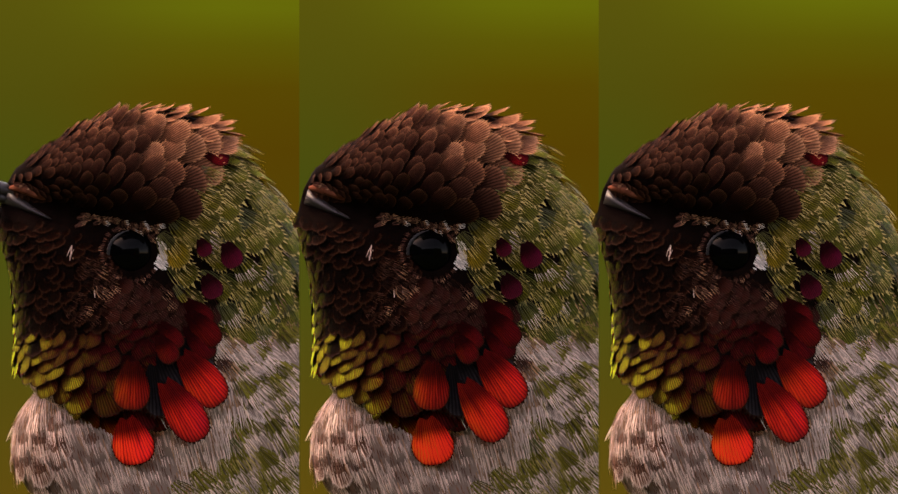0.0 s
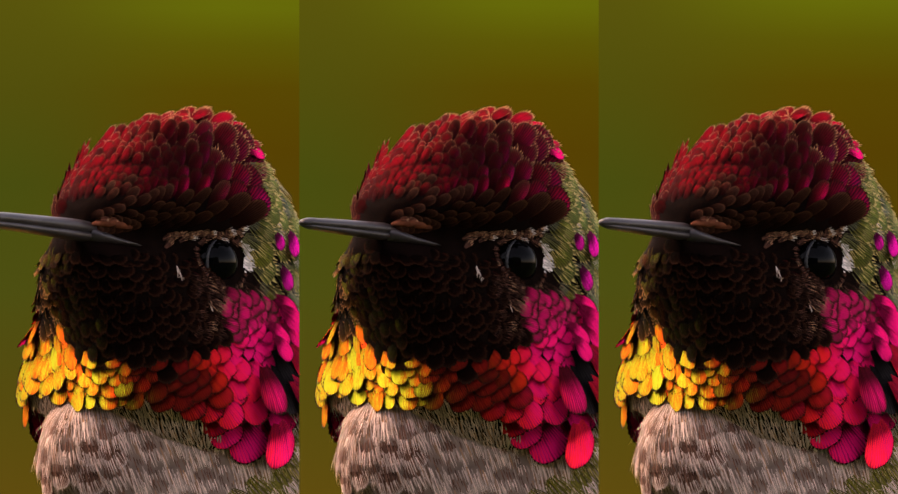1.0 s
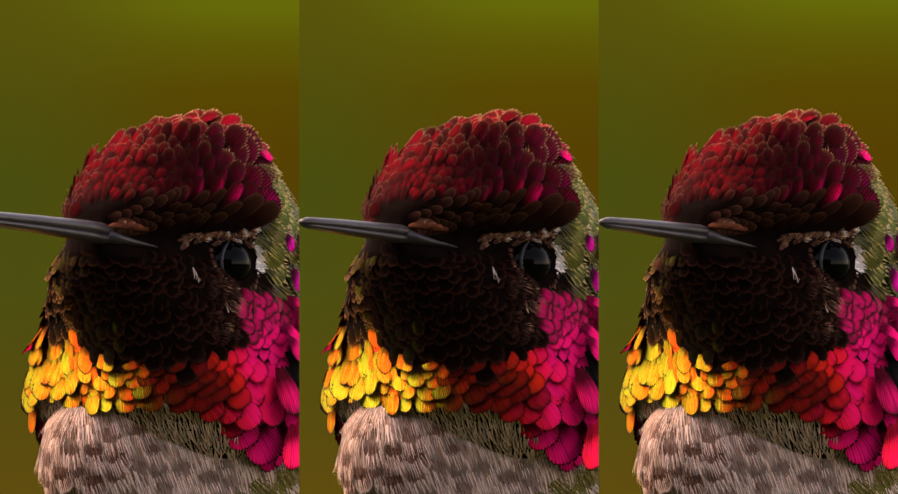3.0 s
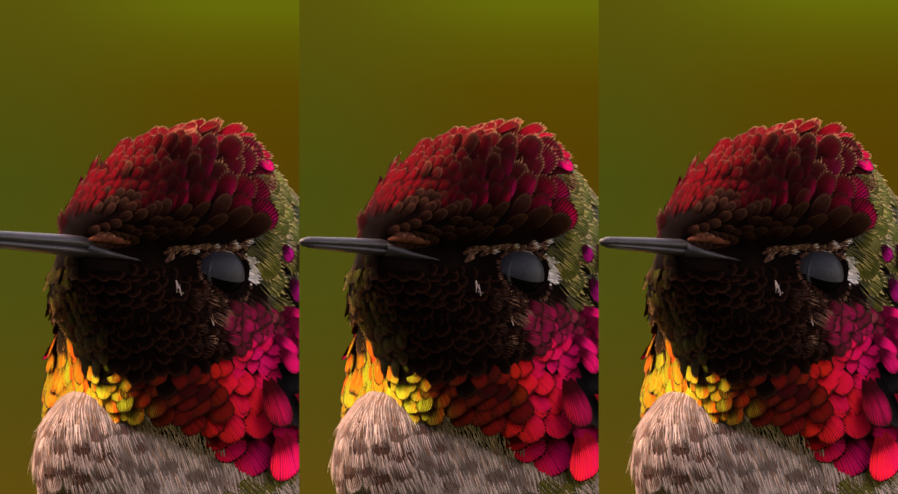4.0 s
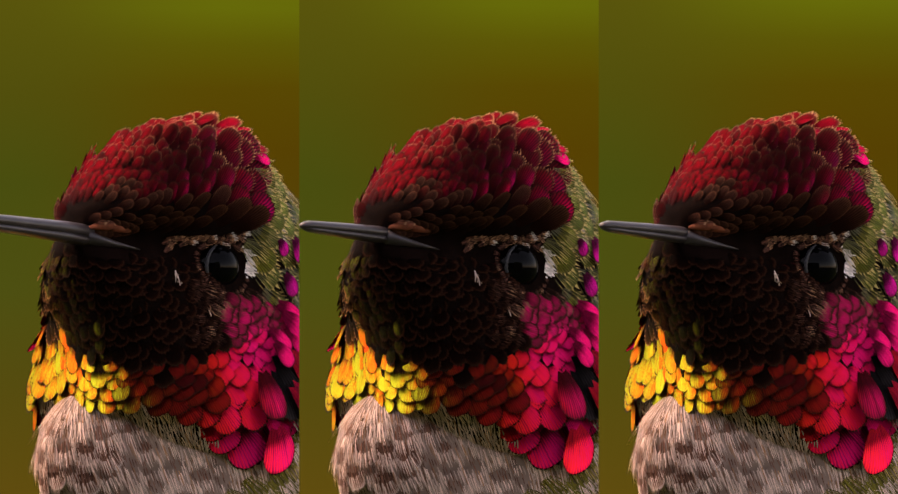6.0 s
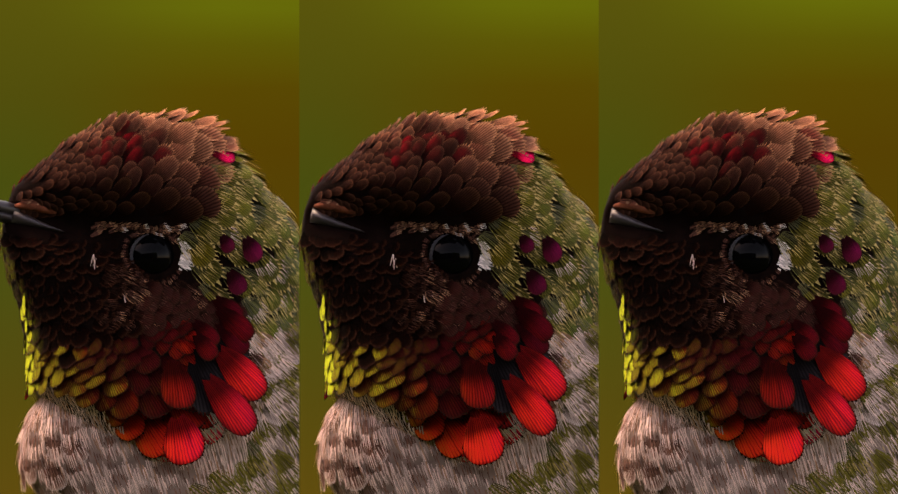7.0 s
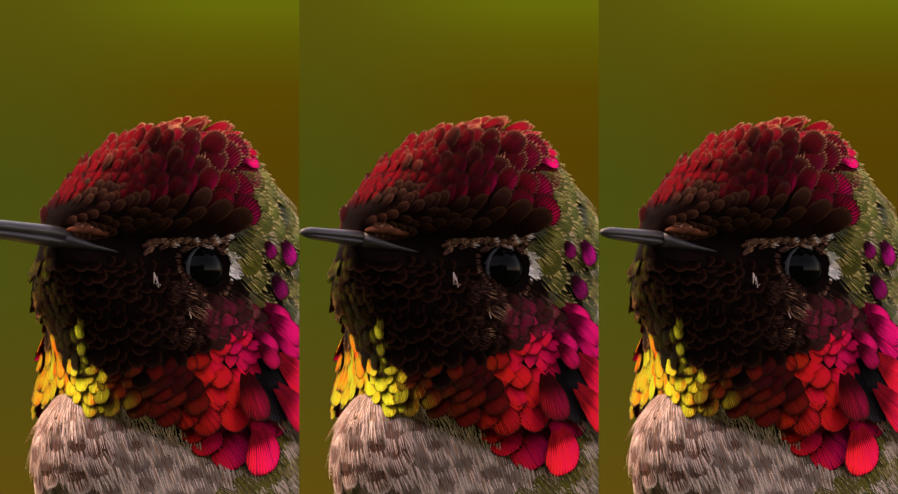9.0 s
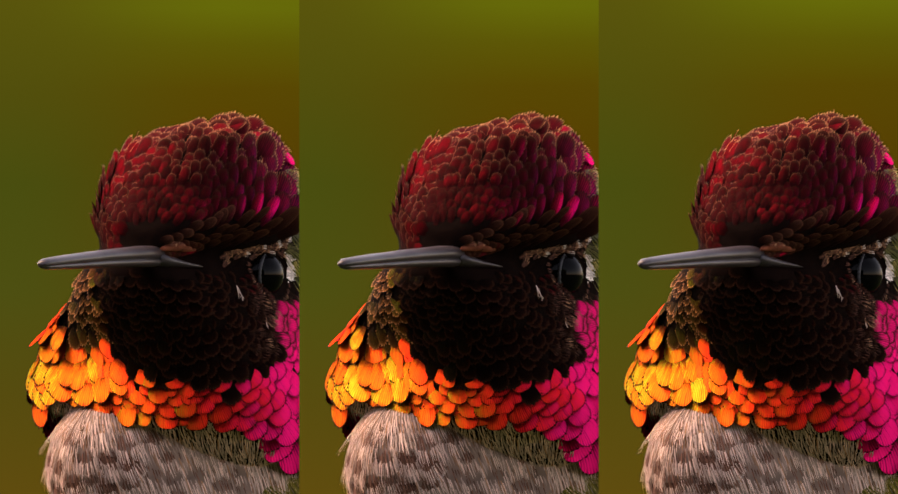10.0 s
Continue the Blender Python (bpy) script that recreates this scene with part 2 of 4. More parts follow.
MAT_SPOTTED = iridescent("spotted_breast_feather", (0.24, 0.125, 0.09), [(0.0, (0.5, 0.4, 0.35)), (1.0, (0.6, 0.5, 0.45))], 0.03, 0.6, count=170, pale_tip=(0.7, 0.54, 0.48))
MAT_FRINGE = plain("feather_fringe", (0.13, 0.054, 0.023), 0.6, island=0.6)
MAT_TAN_FRINGE = plain("tan_feather_fringe", (0.34, 0.15, 0.065), 0.6, island=0.6)
MAT_THROAT_FRINGE = plain("throat_feather_fringe", (0.02, 0.008, 0.0045), 0.6, spec=0.02, island=0.6)
MAT_DARK_FRINGE = plain("dark_feather_fringe", (0.018, 0.007, 0.004), 0.6, spec=0.02, island=0.6)
MAT_PALE_FRINGE = plain("pale_feather_fringe", (0.5, 0.40, 0.35), 0.6, island=0.6)
MAT_WHITE = plain("white_down", (0.64, 0.48, 0.41), 0.7, 0.35, island=0.8)
MAT_SPOT = plain("pure_white_down", (0.74, 0.66, 0.63), 0.7, 0.3, island=0.8)
MAT_TAN = plain("tan_down", (0.33, 0.18, 0.10), 0.7, 0.5, island=0.8)
MAT_STRAW = plain("straw_down", (0.4, 0.3, 0.1), 0.6, 0.4, island=0.8)
MAT_BROWN = plain("brown_down", (0.075, 0.031, 0.02), 0.7, 0.5, island=0.8)
MAT_SPOT_BROWN = plain("spot_brown_down", (0.17, 0.085, 0.058), 0.7, 0.4, island=0.8)
MAT_OLIVE = plain("olive_down", (0.13, 0.11, 0.012), 0.55, 0.5, island=0.8)
MAT_GREEN_BARB = plain("green_barbs", (0.075, 0.072, 0.012), 0.45, 0.5, island=0.8, spec=0.3)
MAT_RUST = plain("rusty_down", (0.12, 0.04, 0.022), 0.7, 0.5, island=0.8)
MAT_SKIN = plain("dark_under_plumage", (0.005, 0.0025, 0.002), 0.8, 0.5, 700, spec=0.01, bump=0.6)
MAT_TORSO = plain("grey_brown_under_plumage", (0.26, 0.19, 0.16), 0.85, 0.4, 500, bump=0.6)
MAT_BILL = plain("bill_horn", (0.032, 0.026, 0.029), 0.36, 0.4, 500, spec=0.42, bump=0.12)
MAT_EYE = plain("eye_black", (0.001, 0.001, 0.0013), 0.02, 0.2, 300, spec=0.06)
MAT_FLAP = plain("nostril_flap", (0.16, 0.05, 0.026), 0.9, 0.5, 1500, bump=0.5)
MAT_RING = plain("eye_ring_skin", (0.014, 0.014, 0.018), 0.5, 0.4, 3000, spec=0.4, bump=0.5)
MAT_LID = plain("eyelid_skin", (0.014, 0.014, 0.019), 0.55, 0.4, 2500, spec=0.3, bump=0.5)


def backdrop_material():
    m, n, l, p = material("blurred_garden")
    tc, sep, no = n.new("ShaderNodeTexCoord"), n.new("ShaderNodeSeparateXYZ"), n.new("ShaderNodeTexNoise")
    l.new(tc.outputs["Object"], sep.inputs[0])
    no.inputs["Scale"].default_value, no.inputs["Detail"].default_value = 28.0, 0.0
    l.new(tc.outputs["Object"], no.inputs["Vector"])
    # height 0 at the foot of the view, 1 at its head; side 0 to 1 across a panel
    h = calc(n, l, "MULTIPLY_ADD", sep.outputs[2], 1000 / 43.1, 0.5)
    s = calc(n, l, "MULTIPLY_ADD", sep.outputs[0], 1000 / 26.13, 0.5)
    hh = calc(n, l, "ADD", h, calc(n, l, "MULTIPLY_ADD", no.outputs[0], 0.16, -0.08))
    left = ramp(n, [(0.0, (0.122, 0.074, 0.005)), (0.22, (0.096, 0.073, 0.005)), (0.42, (0.076, 0.08, 0.006)), (0.62, (0.068, 0.077, 0.005)), (0.8, (0.085, 0.079, 0.004)), (1.0, (0.102, 0.092, 0.004))])
    right = ramp(n, [(0.0, (0.09, 0.06, 0.004)), (0.5, (0.092, 0.055, 0.002)), (0.68, (0.096, 0.054, 0.001)), (0.82, (0.102, 0.066, 0.001)), (0.92, (0.112, 0.098, 0.002)), (1.0, (0.135, 0.145, 0.003))])
    l.new(hh, left.inputs[0])
    l.new(hh, right.inputs[0])
    mix = n.new("ShaderNodeMixRGB")
    sm = n.new("ShaderNodeMapRange")
    sm.interpolation_type = "SMOOTHSTEP"
    sm.inputs[1].default_value, sm.inputs[2].default_value = 0.0, 0.8
    l.new(s, sm.inputs[0])
    l.new(sm.outputs[0], mix.inputs[0])
    l.new(left.outputs[0], mix.inputs[1])
    l.new(right.outputs[0], mix.inputs[2])
    em = n.new("ShaderNodeEmission")
    l.new(mix.outputs[0], em.inputs[0])
    em.inputs[1].default_value = 0.98 * 2.0 ** -EXPOSURE
    l.new(em.outputs[0], n["Material Output"].inputs[0])
    return m


MAT_BACKDROP = backdrop_material()
MAT_LIGHT_BLOCK = plain("dark_light_block", (0.012, 0.018, 0.006), 0.9, 0.5, 0.8)
MAT_GROUND = plain("unseen_ground", (0.035, 0.05, 0.015), 0.9, 0.4, 0.7)

# ---------------------------------------------------------------- setting
STEP = 0.15
PANEL = 1568 / 3 * PX


def box(name, lo, hi, mat):
    bm = bmesh.new()
    bmesh.ops.create_cube(bm, size=1)
    for v in bm.verts:
        v.co = [l0 + (c + 0.5) * (h0 - l0) for c, l0, h0 in zip(v.co, lo, hi)]
    me = bpy.data.meshes.new(name)
    bm.to_mesh(me)
    bm.free()
    me.materials.append(mat)
    return new(name, me)


SPOTS = []
for k in range(3):
    depth = (1 - k) * STEP
    f = (DIST + depth) / DIST
    SPOTS.append(((k - 1) * PANEL * f * MM, depth, f))
    back = depth + STEP / 2
    g = (DIST + back) / DIST
    lo, hi = -PANEL / 2 - (30 if k == 0 else 0), PANEL / 2 + (30 if k == 2 else 2)
    ob = box("backdrop", (lo * g * MM, 0, -0.028), (hi * g * MM, 0.001, 0.028), MAT_BACKDROP)
    ob.location = ((k - 1) * PANEL * g * MM, back, 0)
    tagged(ob, "out-of-focus olive green and brown garden", "backdrop", kind="structure")

# unseen ground, added for green bounce and reflections from below
tagged(box("ground", (-60, -60, -1.75), (60, 60, -1.6), MAT_GROUND), "unseen dark green ground", "ground", kind="structure")
# unseen blocks, added to keep sky light off the front, left and top
tagged(box("wall_south", (-30, -14.6, -1.6), (8, -14, 5), MAT_LIGHT_BLOCK), "unseen dark green light block", "wall", kind="structure")
tagged(box("canopy", (-14, -9, 21), (9, 0, 21.4), MAT_LIGHT_BLOCK), "unseen dark green light block overhead", "canopy", kind="structure")
tagged(box("wall_west", (-14.6, -14, -1.6), (-14, 5.5, 7), MAT_LIGHT_BLOCK), "unseen dark green light block", "wall", kind="structure")


# ---------------------------------------------------------------- feathers
def mesh_of(name, verts, faces, mats, index=None, smooth=True):
    me = bpy.data.meshes.new(name)
    me.from_pydata([tuple(v) for v in verts], [], faces)
    for m in mats:
        me.materials.append(m)
    if index is not None:
        me.polygons.foreach_set("material_index", index)
    if smooth:
        me.polygons.foreach_set("use_smooth", [True] * len(me.polygons))
    me.update()
    return me


def feather_mesh(name, mat, fringe, blunt=0.5, base=0.3, cup=0.25, bend=0.06, reach=0.1, cols=18, broad=0.62, gaps=False):
    """A scale-like contour feather, 1 long (y) and 1 wide (x), convex to +z, its end toothed with barb tips."""
    rng = random.Random(name)

    def outline(u):
        """u from -1 (left of the root) over 0 (tip) to 1 (right of the root)."""
        v = abs(u)
        if v < 0.62:
            a = v / 0.62 * math.pi / 2
            x, y = 0.5 * math.sin(a) ** blunt ** 0.5, broad + (1 - broad) * math.cos(a)
        else:
            w = (v - 0.62) / 0.38
            x, y = 0.5 * (1 - (1 - base) * w ** 1.6), broad * (1 - w)
        return (x if u > 0 else -x), y

    def lift(x, y):
        return -cup * 2 * x * x - bend * y * y + 0.05 * math.sin(y * 3.1)

    verts, faces, index, rims = [(0, 0.08, lift(0, 0.08))], [], [], [0.0]
    for f, edge in ((0.4, 0.0), (0.72, 0.05), (0.88, 0.5), (1.0, 1.0)):
        for j in range(cols + 1):
            x, y = outline(2 * j / cols - 1)
            x, y = x * f, 0.08 + (y - 0.08) * f
            verts.append((x, y, lift(x, y)))
            rims.append(edge * min(1.0, max(0.0, y - 0.25) * 3))
    row = cols + 1
    for j in range(cols):
        faces.append((0, 1 + j + 1, 1 + j))
        index.append(0)
        for i in range(3):
            a = 1 + i * row + j
            faces.append((a, a + 1, a + row + 1, a + row))
            index.append(0)
        u = (2 * j + 1) / cols - 1
        if abs(u) < 0.68 and (j % 2 or not gaps):
            a = 1 + 3 * row + j
            p, q = Vector(verts[a]), Vector(verts[a + 1])
            m = (p + q) / 2
            d = Vector((m.x * 1.1, m.y - 0.1, 0)).normalized() + Vector((rng.uniform(-0.2, 0.2), 0, rng.uniform(-0.1, 0.35)))
            verts.append(tuple(m + d * reach * rng.uniform(0.6, 1.25)))
            faces.append((a, a + 1, len(verts) - 1))
            index.append(1)
            rims.append(1.0)
    me = mesh_of(name, verts, faces, [mat, fringe], index)
    me.attributes.new("rim", "FLOAT", "POINT").data.foreach_set("value", rims)
    bm = bmesh.new()
    bm.from_mesh(me)
    bmesh.ops.recalc_face_normals(bm, faces=bm.faces)
    if sum(f.normal.z for f in bm.faces) < 0:
        bmesh.ops.reverse_faces(bm, faces=bm.faces)
    bm.to_mesh(me)
    bm.free()
    return me


def interp(tab, z):
    """The row of a table at z, by smooth interpolation (first column falling)."""
    if z >= tab[0][0]:
        return tab[0][1:]
    for hi, lo in zip(tab, tab[1:]):
        if z >= lo[0]:
            f = (z - lo[0]) / (hi[0] - lo[0])
            return [b + (a - b) * f for a, b in zip(hi[1:], lo[1:])]
    return tab[-1][1:]


# height, front, back, half width on the bird's left, on its right (mm, in the head's space: x ahead, y left, z up)
HEAD = [(12.2, 4.2, -0.2, 1.5, 4.0), (11.7, 6.0, -1.4, 2.6, 5.8), (11.0, 7.6, -2.8, 3.5, 7.2), (10.2, 8.9, -4.1, 4.1, 8.5), (9.1, 10.2, -5.7, 4.6, 9.7), (8, 11.6, -7.2, 5.0, 10.3), (6, 13.4, -9.3, 5.8, 10.5),
        (4, 15.0, -11.0, 6.3, 10.3), (2, 15.4, -12.1, 6.3, 10.6), (0, 15.3, -12.6, 6.0, 12.2), (-2, 14.5, -12.8, 6.2, 13.0), (-5, 12.8, -13.0, 6.8, 16.0),
        (-7, 11.9, -13.0, 7.2, 16.8), (-9, 11.2, -13.0, 7.6, 17.4), (-12, 10.2, -12.8, 8.2, 16.6), (-15, 7.0, -12.0, 7.0, 11.5), (-17, 4.0, -10.0, 4.6, 7.5)]
# height, front, back (mm, in the torso's space: x ahead of the body's middle), half widths
TORSO = [(-5, 2, -10, 4, 6), (-8, 4.5, -14, 5.4, 6), (-10, 6.8, -16, 6.6, 7.6), (-11.5, 9.6, -16.8, 7.4, 9.8), (-12.6, 11.4, -17, 7.9, 11.1), (-13.4, 12.1, -17.3, 8.2, 11.6), (-14.5, 13.0, -17.5, 8.4, 12), (-16.5, 13.7, -18, 8.7, 12.2), (-19, 13.8, -18.3, 8.8, 12.5),
         (-22, 12.0, -18.3, 9.2, 12.4), (-26, 8.5, -18, 9.0, 11), (-31, 3.5, -17.6, 7.6, 8.6), (-36, -2, -17, 5.5, 5.5), (-40, -7.5, -15.5, 2.6, 2.6), (-41, -9.5, -13.5, 1, 1)]


def head_at(a, z):
    xf, xb, wl_, wr = interp(HEAD, z)
    xm = float(np.interp(z, [9, 11], [0.0, 1.0])) * 0.5 * (xf + xb)
    s = math.cos(a)
    w = wl_ if math.sin(a) >= 0 else wr
    if s >= 0:
        x = xm + s * (xf - xm)
        round_, keen = (1 - s ** 2.2) ** 0.5, (1 - s) ** 0.85
        pinch = 0.95 * math.exp(-((z - 1.6) / (1.5 if z > 1.6 else 2.0)) ** 2) * (1.0 if math.sin(a) >= 0 else 0.2)
        y = w * (round_ * (1 - pinch) + keen * pinch)
    else:
        x = xm + s * (xm - xb)
        y = w * (1 - (-s) ** (1.75 if z > 3 else 2.0)) ** 0.6
    if math.sin(a) < 0 and z < 1:
        # the throat bulges ahead of the spread side of the gorget
        calm = min(w, float(np.interp(z, [-7, -3], [9.2, 13.5])))
        y = y * calm / w + (w - calm) * math.exp(-((x - 3.0) / 5.0) ** 2) * abs(math.sin(a)) ** 0.5
    return Vector((x, y if math.sin(a) >= 0 else -y, z))


def torso_at(a, z):
    xf, xb, wl_, wr = interp(TORSO, z)
    s, xm = math.cos(a), 0.5 * (xf + xb)
    y = (wl_ if math.sin(a) >= 0 else wr) * max(0.0, 1 - abs(s) ** 2.1) ** 0.5
    return Vector((xm + s * 0.5 * (xf - xb), y if math.sin(a) >= 0 else -y, z))


def frame_at(surface, a, z):
    e = 0.04
    p = surface(a, z)
    da = surface(a + e, z) - surface(a - e, z)
    dz = surface(a, z + 0.25) - surface(a, z - 0.25)
    n = da.cross(dz).normalized()
    if surface is head_at and z > 9.5:
        n = (n + Vector((0, 0, (z - 9.5) * 0.5))).normalized()
    return p, n


def skin(name, surface, z0, z1, mat, parent, rows=56, cols=72):
    verts, faces = [], []
    for i in range(rows + 1):
        for j in range(cols):
            verts.append(surface(2 * math.pi * j / cols + 0.001, z0 + (z1 - z0) * i / rows) * MM)
    for i in range(rows):
        for j in range(cols):
            a, b = i * cols + j, i * cols + (j + 1) % cols
            faces.append((a, b, b + cols, a + cols))
    faces.append(tuple(reversed(range(cols))))
    faces.append(tuple(range(rows * cols, rows * cols + cols)))
    return part(name, mesh_of(name, verts, faces, [mat]), parent)


def part(name, me, parent, label="", kind=""):
    ob = new(name, me)
    ob.parent = parent
    return tagged(ob, label, kind=kind)


def place(p, n, d, length, width, lift, twist=0.0):
    """The matrix of a feather rooted at p (mm) on a surface of normal n, lying along d, its tip lifted by degrees."""
    y = (d - n * d.dot(n)).normalized()
    x = y.cross(n)
    m = Matrix((x, y, n)).transposed().to_4x4()
    m = m @ pose(0, 0, 0, lift, twist, 0)
    return Matrix.Translation(p * MM) @ m @ Matrix.Diagonal((width * MM, length * MM, 0.33 * (width + length) * MM, 1))


def scatter(surface, inside, size, seed, zr, ar=(0, 2 * math.pi), tries=9000):
    """Points spread over a surface at a spacing that size() gives: place, normal, angle and height of each."""
    rng = random.Random(seed)
    got = []
    cells = {}
    for _ in range(tries):
        a, z = rng.uniform(*ar), rng.uniform(*zr)
        p = surface(a, z)
        if not inside(p):
            continue
        r = size(p)
        key = (int(p.x // 3), int(p.y // 3), int(p.z // 3))
        near = (q for i in (-1, 0, 1) for j in (-1, 0, 1) for k in (-1, 0, 1) for q in cells.get((key[0] + i, key[1] + j, key[2] + k), ()))
        if all((p - q[0]).length > 0.43 * (r + q[1]) for q in near):
            cells.setdefault(key, []).append((p, r))
            got.append((*frame_at(surface, a, z), r))
    return got


def strands(name, items, mats, parent, label=""):
    """Fine barbs: root, way, normal, length, width (mm), droop, material number; one joined mesh of ribbons."""
    verts, faces, index = [], [], []
    for p, d, n, length, width, droop, mi in items:
        s = d.cross(n)
        if s.length < 1e-4:
            continue
        s = s.normalized() * width * 0.5
        q = p + d * length * 0.5 + n * droop * 0.3 * length
        t = p + d * length - n * droop * 0.35 * length
        i = len(verts)
        verts += [(p - s) * MM, (p + s) * MM, (q + s * 0.9) * MM, (q - s * 0.9) * MM, (t + s * 0.15) * MM, (t - s * 0.15) * MM]
        faces += [(i, i + 1, i + 2, i + 3), (i + 3, i + 2, i + 4, i + 5)]
        index += [mi, mi]
    return part(name, mesh_of(name, verts, faces, mats, index), parent, label, "stuff")


def tufts(name, items, mats, parent, label=""):
    """Loose feathers of single barbs that fan out: root, normal, way, length, width (mm), count, barb width, lift, materials of root, middle and tip."""
    rng = random.Random(name)
    verts, faces, index = [], [], []
    for p, n, d, length, width, count, thick, lift, ways in items:
        y = (d - n * d.dot(n)).normalized()
        x = y.cross(n)
        for k in range(count):
            u = 2 * (k + 0.5) / count - 1 + rng.uniform(-0.5, 0.5) / count
            reach = length * (0.55 + 0.45 * max(0.0, 1 - u * u) ** 0.5) * rng.uniform(0.88, 1.08)
            bow = rng.uniform(-0.05, 0.05) * width
            h = rng.uniform(-0.04, 0.04)
            i = len(verts)
            for f, w in ((0.0, 0.8), (0.35, 1.0), (0.62, 1.0), (1.0, 0.35)):
                c = p + y * reach * f + x * (u * width * (0.2 + 0.3 * f ** 0.7) + bow * math.sin(f * 3.1)) + n * (length * (lift * f - 0.12 * f * f) - 0.1 * width * u * u + h * f)
                verts += [(c - x * thick * 0.5 * w) * MM, (c + x * thick * 0.5 * w) * MM]
            for q in range(3):
                a = i + 2 * q
                faces.append((a, a + 1, a + 3, a + 2))
                index.append(ways[q])
    return part(name, mesh_of(name, verts, faces, mats, index), parent, label, "stuff")

# ---------------------------------------------------------------- the bird
FEATHER_GORGET = feather_mesh("gorget_feather", MAT_GORGET, MAT_DARK_FRINGE, cup=0.2, bend=0.06, reach=0.05, cols=20)
FEATHER_THROAT = feather_mesh("throat_feather", MAT_THROAT, MAT_THROAT_FRINGE, cup=0.16, bend=0.05, reach=0.09, cols=16)
FEATHER_THROAT_GLINT = feather_mesh("throat_rim_feather", MAT_THROAT_GLINT, MAT_THROAT_FRINGE, cup=0.16, bend=0.05, reach=0.09, cols=16)
FEATHER_BACKLIT_CHIN = feather_mesh("chin_feather", MAT_BACKLIT_CHIN, MAT_TAN_FRINGE, cup=0.16, bend=0.05, reach=0.08, cols=24, gaps=True)
FEATHER_DIM = feather_mesh("dim_gorget_feather", MAT_DIM_GORGET, MAT_DARK_FRINGE, cup=0.2, bend=0.06, reach=0.06, cols=20)
FEATHER_CROWN = feather_mesh("crown_feather", MAT_CROWN, MAT_FRINGE, cup=0.24, bend=0.06, reach=0.1, cols=40, gaps=True)
FEATHER_FOREHEAD = feather_mesh("forehead_feather", MAT_FOREHEAD, MAT_THROAT_FRINGE, cup=0.22, bend=0.06, reach=0.08, cols=40, gaps=True)
FEATHER_CREST = feather_mesh("crest_feather", MAT_CREST, MAT_TAN_FRINGE, cup=0.15, bend=0.02, reach=0.1, cols=40, gaps=True, broad=0.68)
FEATHER_CHEEK = feather_mesh("cheek_feather", MAT_CHEEK, MAT_DARK_FRINGE, cup=0.2, bend=0.06, reach=0.08, cols=18)
FEATHER_GREEN = feather_mesh("green_feather", MAT_GREEN, MAT_STRAW, cup=0.2, bend=0.14, reach=0.16, cols=30, gaps=True)
FEATHER_EAR = feather_mesh("ear_feather", MAT_EAR, MAT_DARK_FRINGE, cup=0.25, bend=0.1, reach=0.08, cols=20)
FEATHER_NECK = feather_mesh("neck_feather", MAT_NECK, MAT_PALE_FRINGE, cup=0.25, bend=0.10, reach=0.2, cols=20)
FEATHER_BREAST = feather_mesh("breast_feather", MAT_BREAST, MAT_PALE_FRINGE, cup=0.14, bend=0.2, reach=0.07, cols=26)
FEATHER_SPOTTED = feather_mesh("spotted_breast_feather", MAT_SPOTTED, MAT_PALE_FRINGE, cup=0.14, bend=0.2, reach=0.07, cols=26)
FEATHER_PLUME = feather_mesh("gorget_plume", MAT_PLUME, MAT_DARK_FRINGE, cup=0.22, bend=0.1, reach=0.04, cols=26, base=0.3, broad=0.6)
FEATHER_DIM_PLUME = feather_mesh("dim_gorget_plume", MAT_DIM_PLUME, MAT_DARK_FRINGE, cup=0.22, bend=0.1, reach=0.05, cols=26, base=0.3, broad=0.62)
FEATHER_GREY = feather_mesh("grey_plume", MAT_GREY, MAT_DARK_FRINGE, cup=0.1, bend=0.05, reach=0.1, cols=20)
EYE = Vector((3.0, 4.3, -0.05))
EYE_R = 2.3


def crown_line(x):
    return float(np.interp(x, [-2.6, -0.8, 1.2, 2.6, 6, 8.5, 11, 15], [10.5, 6.6, 3.9, 3.0, 2.4, 1.9, 1.7, 1.7]))


def gorget_back(z):
    return float(np.interp(z, [-15, -12, -7.4, -4.5, -3.2, -2.2, -1.8, 3], [-1.6, -2.4, -3.2, -4.2, -3.6, -1.5, 2.5, 2.5]))


def by_eye(p, r):
    return p.y > 0 and math.hypot(p.x - EYE.x, (p.z - EYE.z) * 1.12) < r


def is_crown(p):
    return p.z > crown_line(p.x) and p.x > 0.2 - 0.12 * max(0.0, p.z - 8) and not by_eye(p, 2.2)


def gorget_hem(p):
    return float(np.interp(p.x, [-7, -4, 2, 5, 8, 10.5], [-12.4, -14.4, -15.1, -13.3, -11.7, -11.1])) + float(np.interp(p.y, [-11, -8, -3], [3.8, 2.4, 0.0]))


def is_gorget(p):
    top = float(np.interp(p.x, [2.2, 5.5, 8, 11], [-0.5, 0.2, 0.5, 0.6])) + (1.0 if p.y < -1 else 0.0)
    return gorget_hem(p) < p.z < top and p.x > gorget_back(p.z) and not by_eye(p, 2.35) and p.x < 15.6


def is_nape(p):
    return not is_crown(p) and not is_gorget(p) and p.x < 1.2 and p.z > -2.6 + (p.x + 3) * 0.35 and not by_eye(p, 3.3)


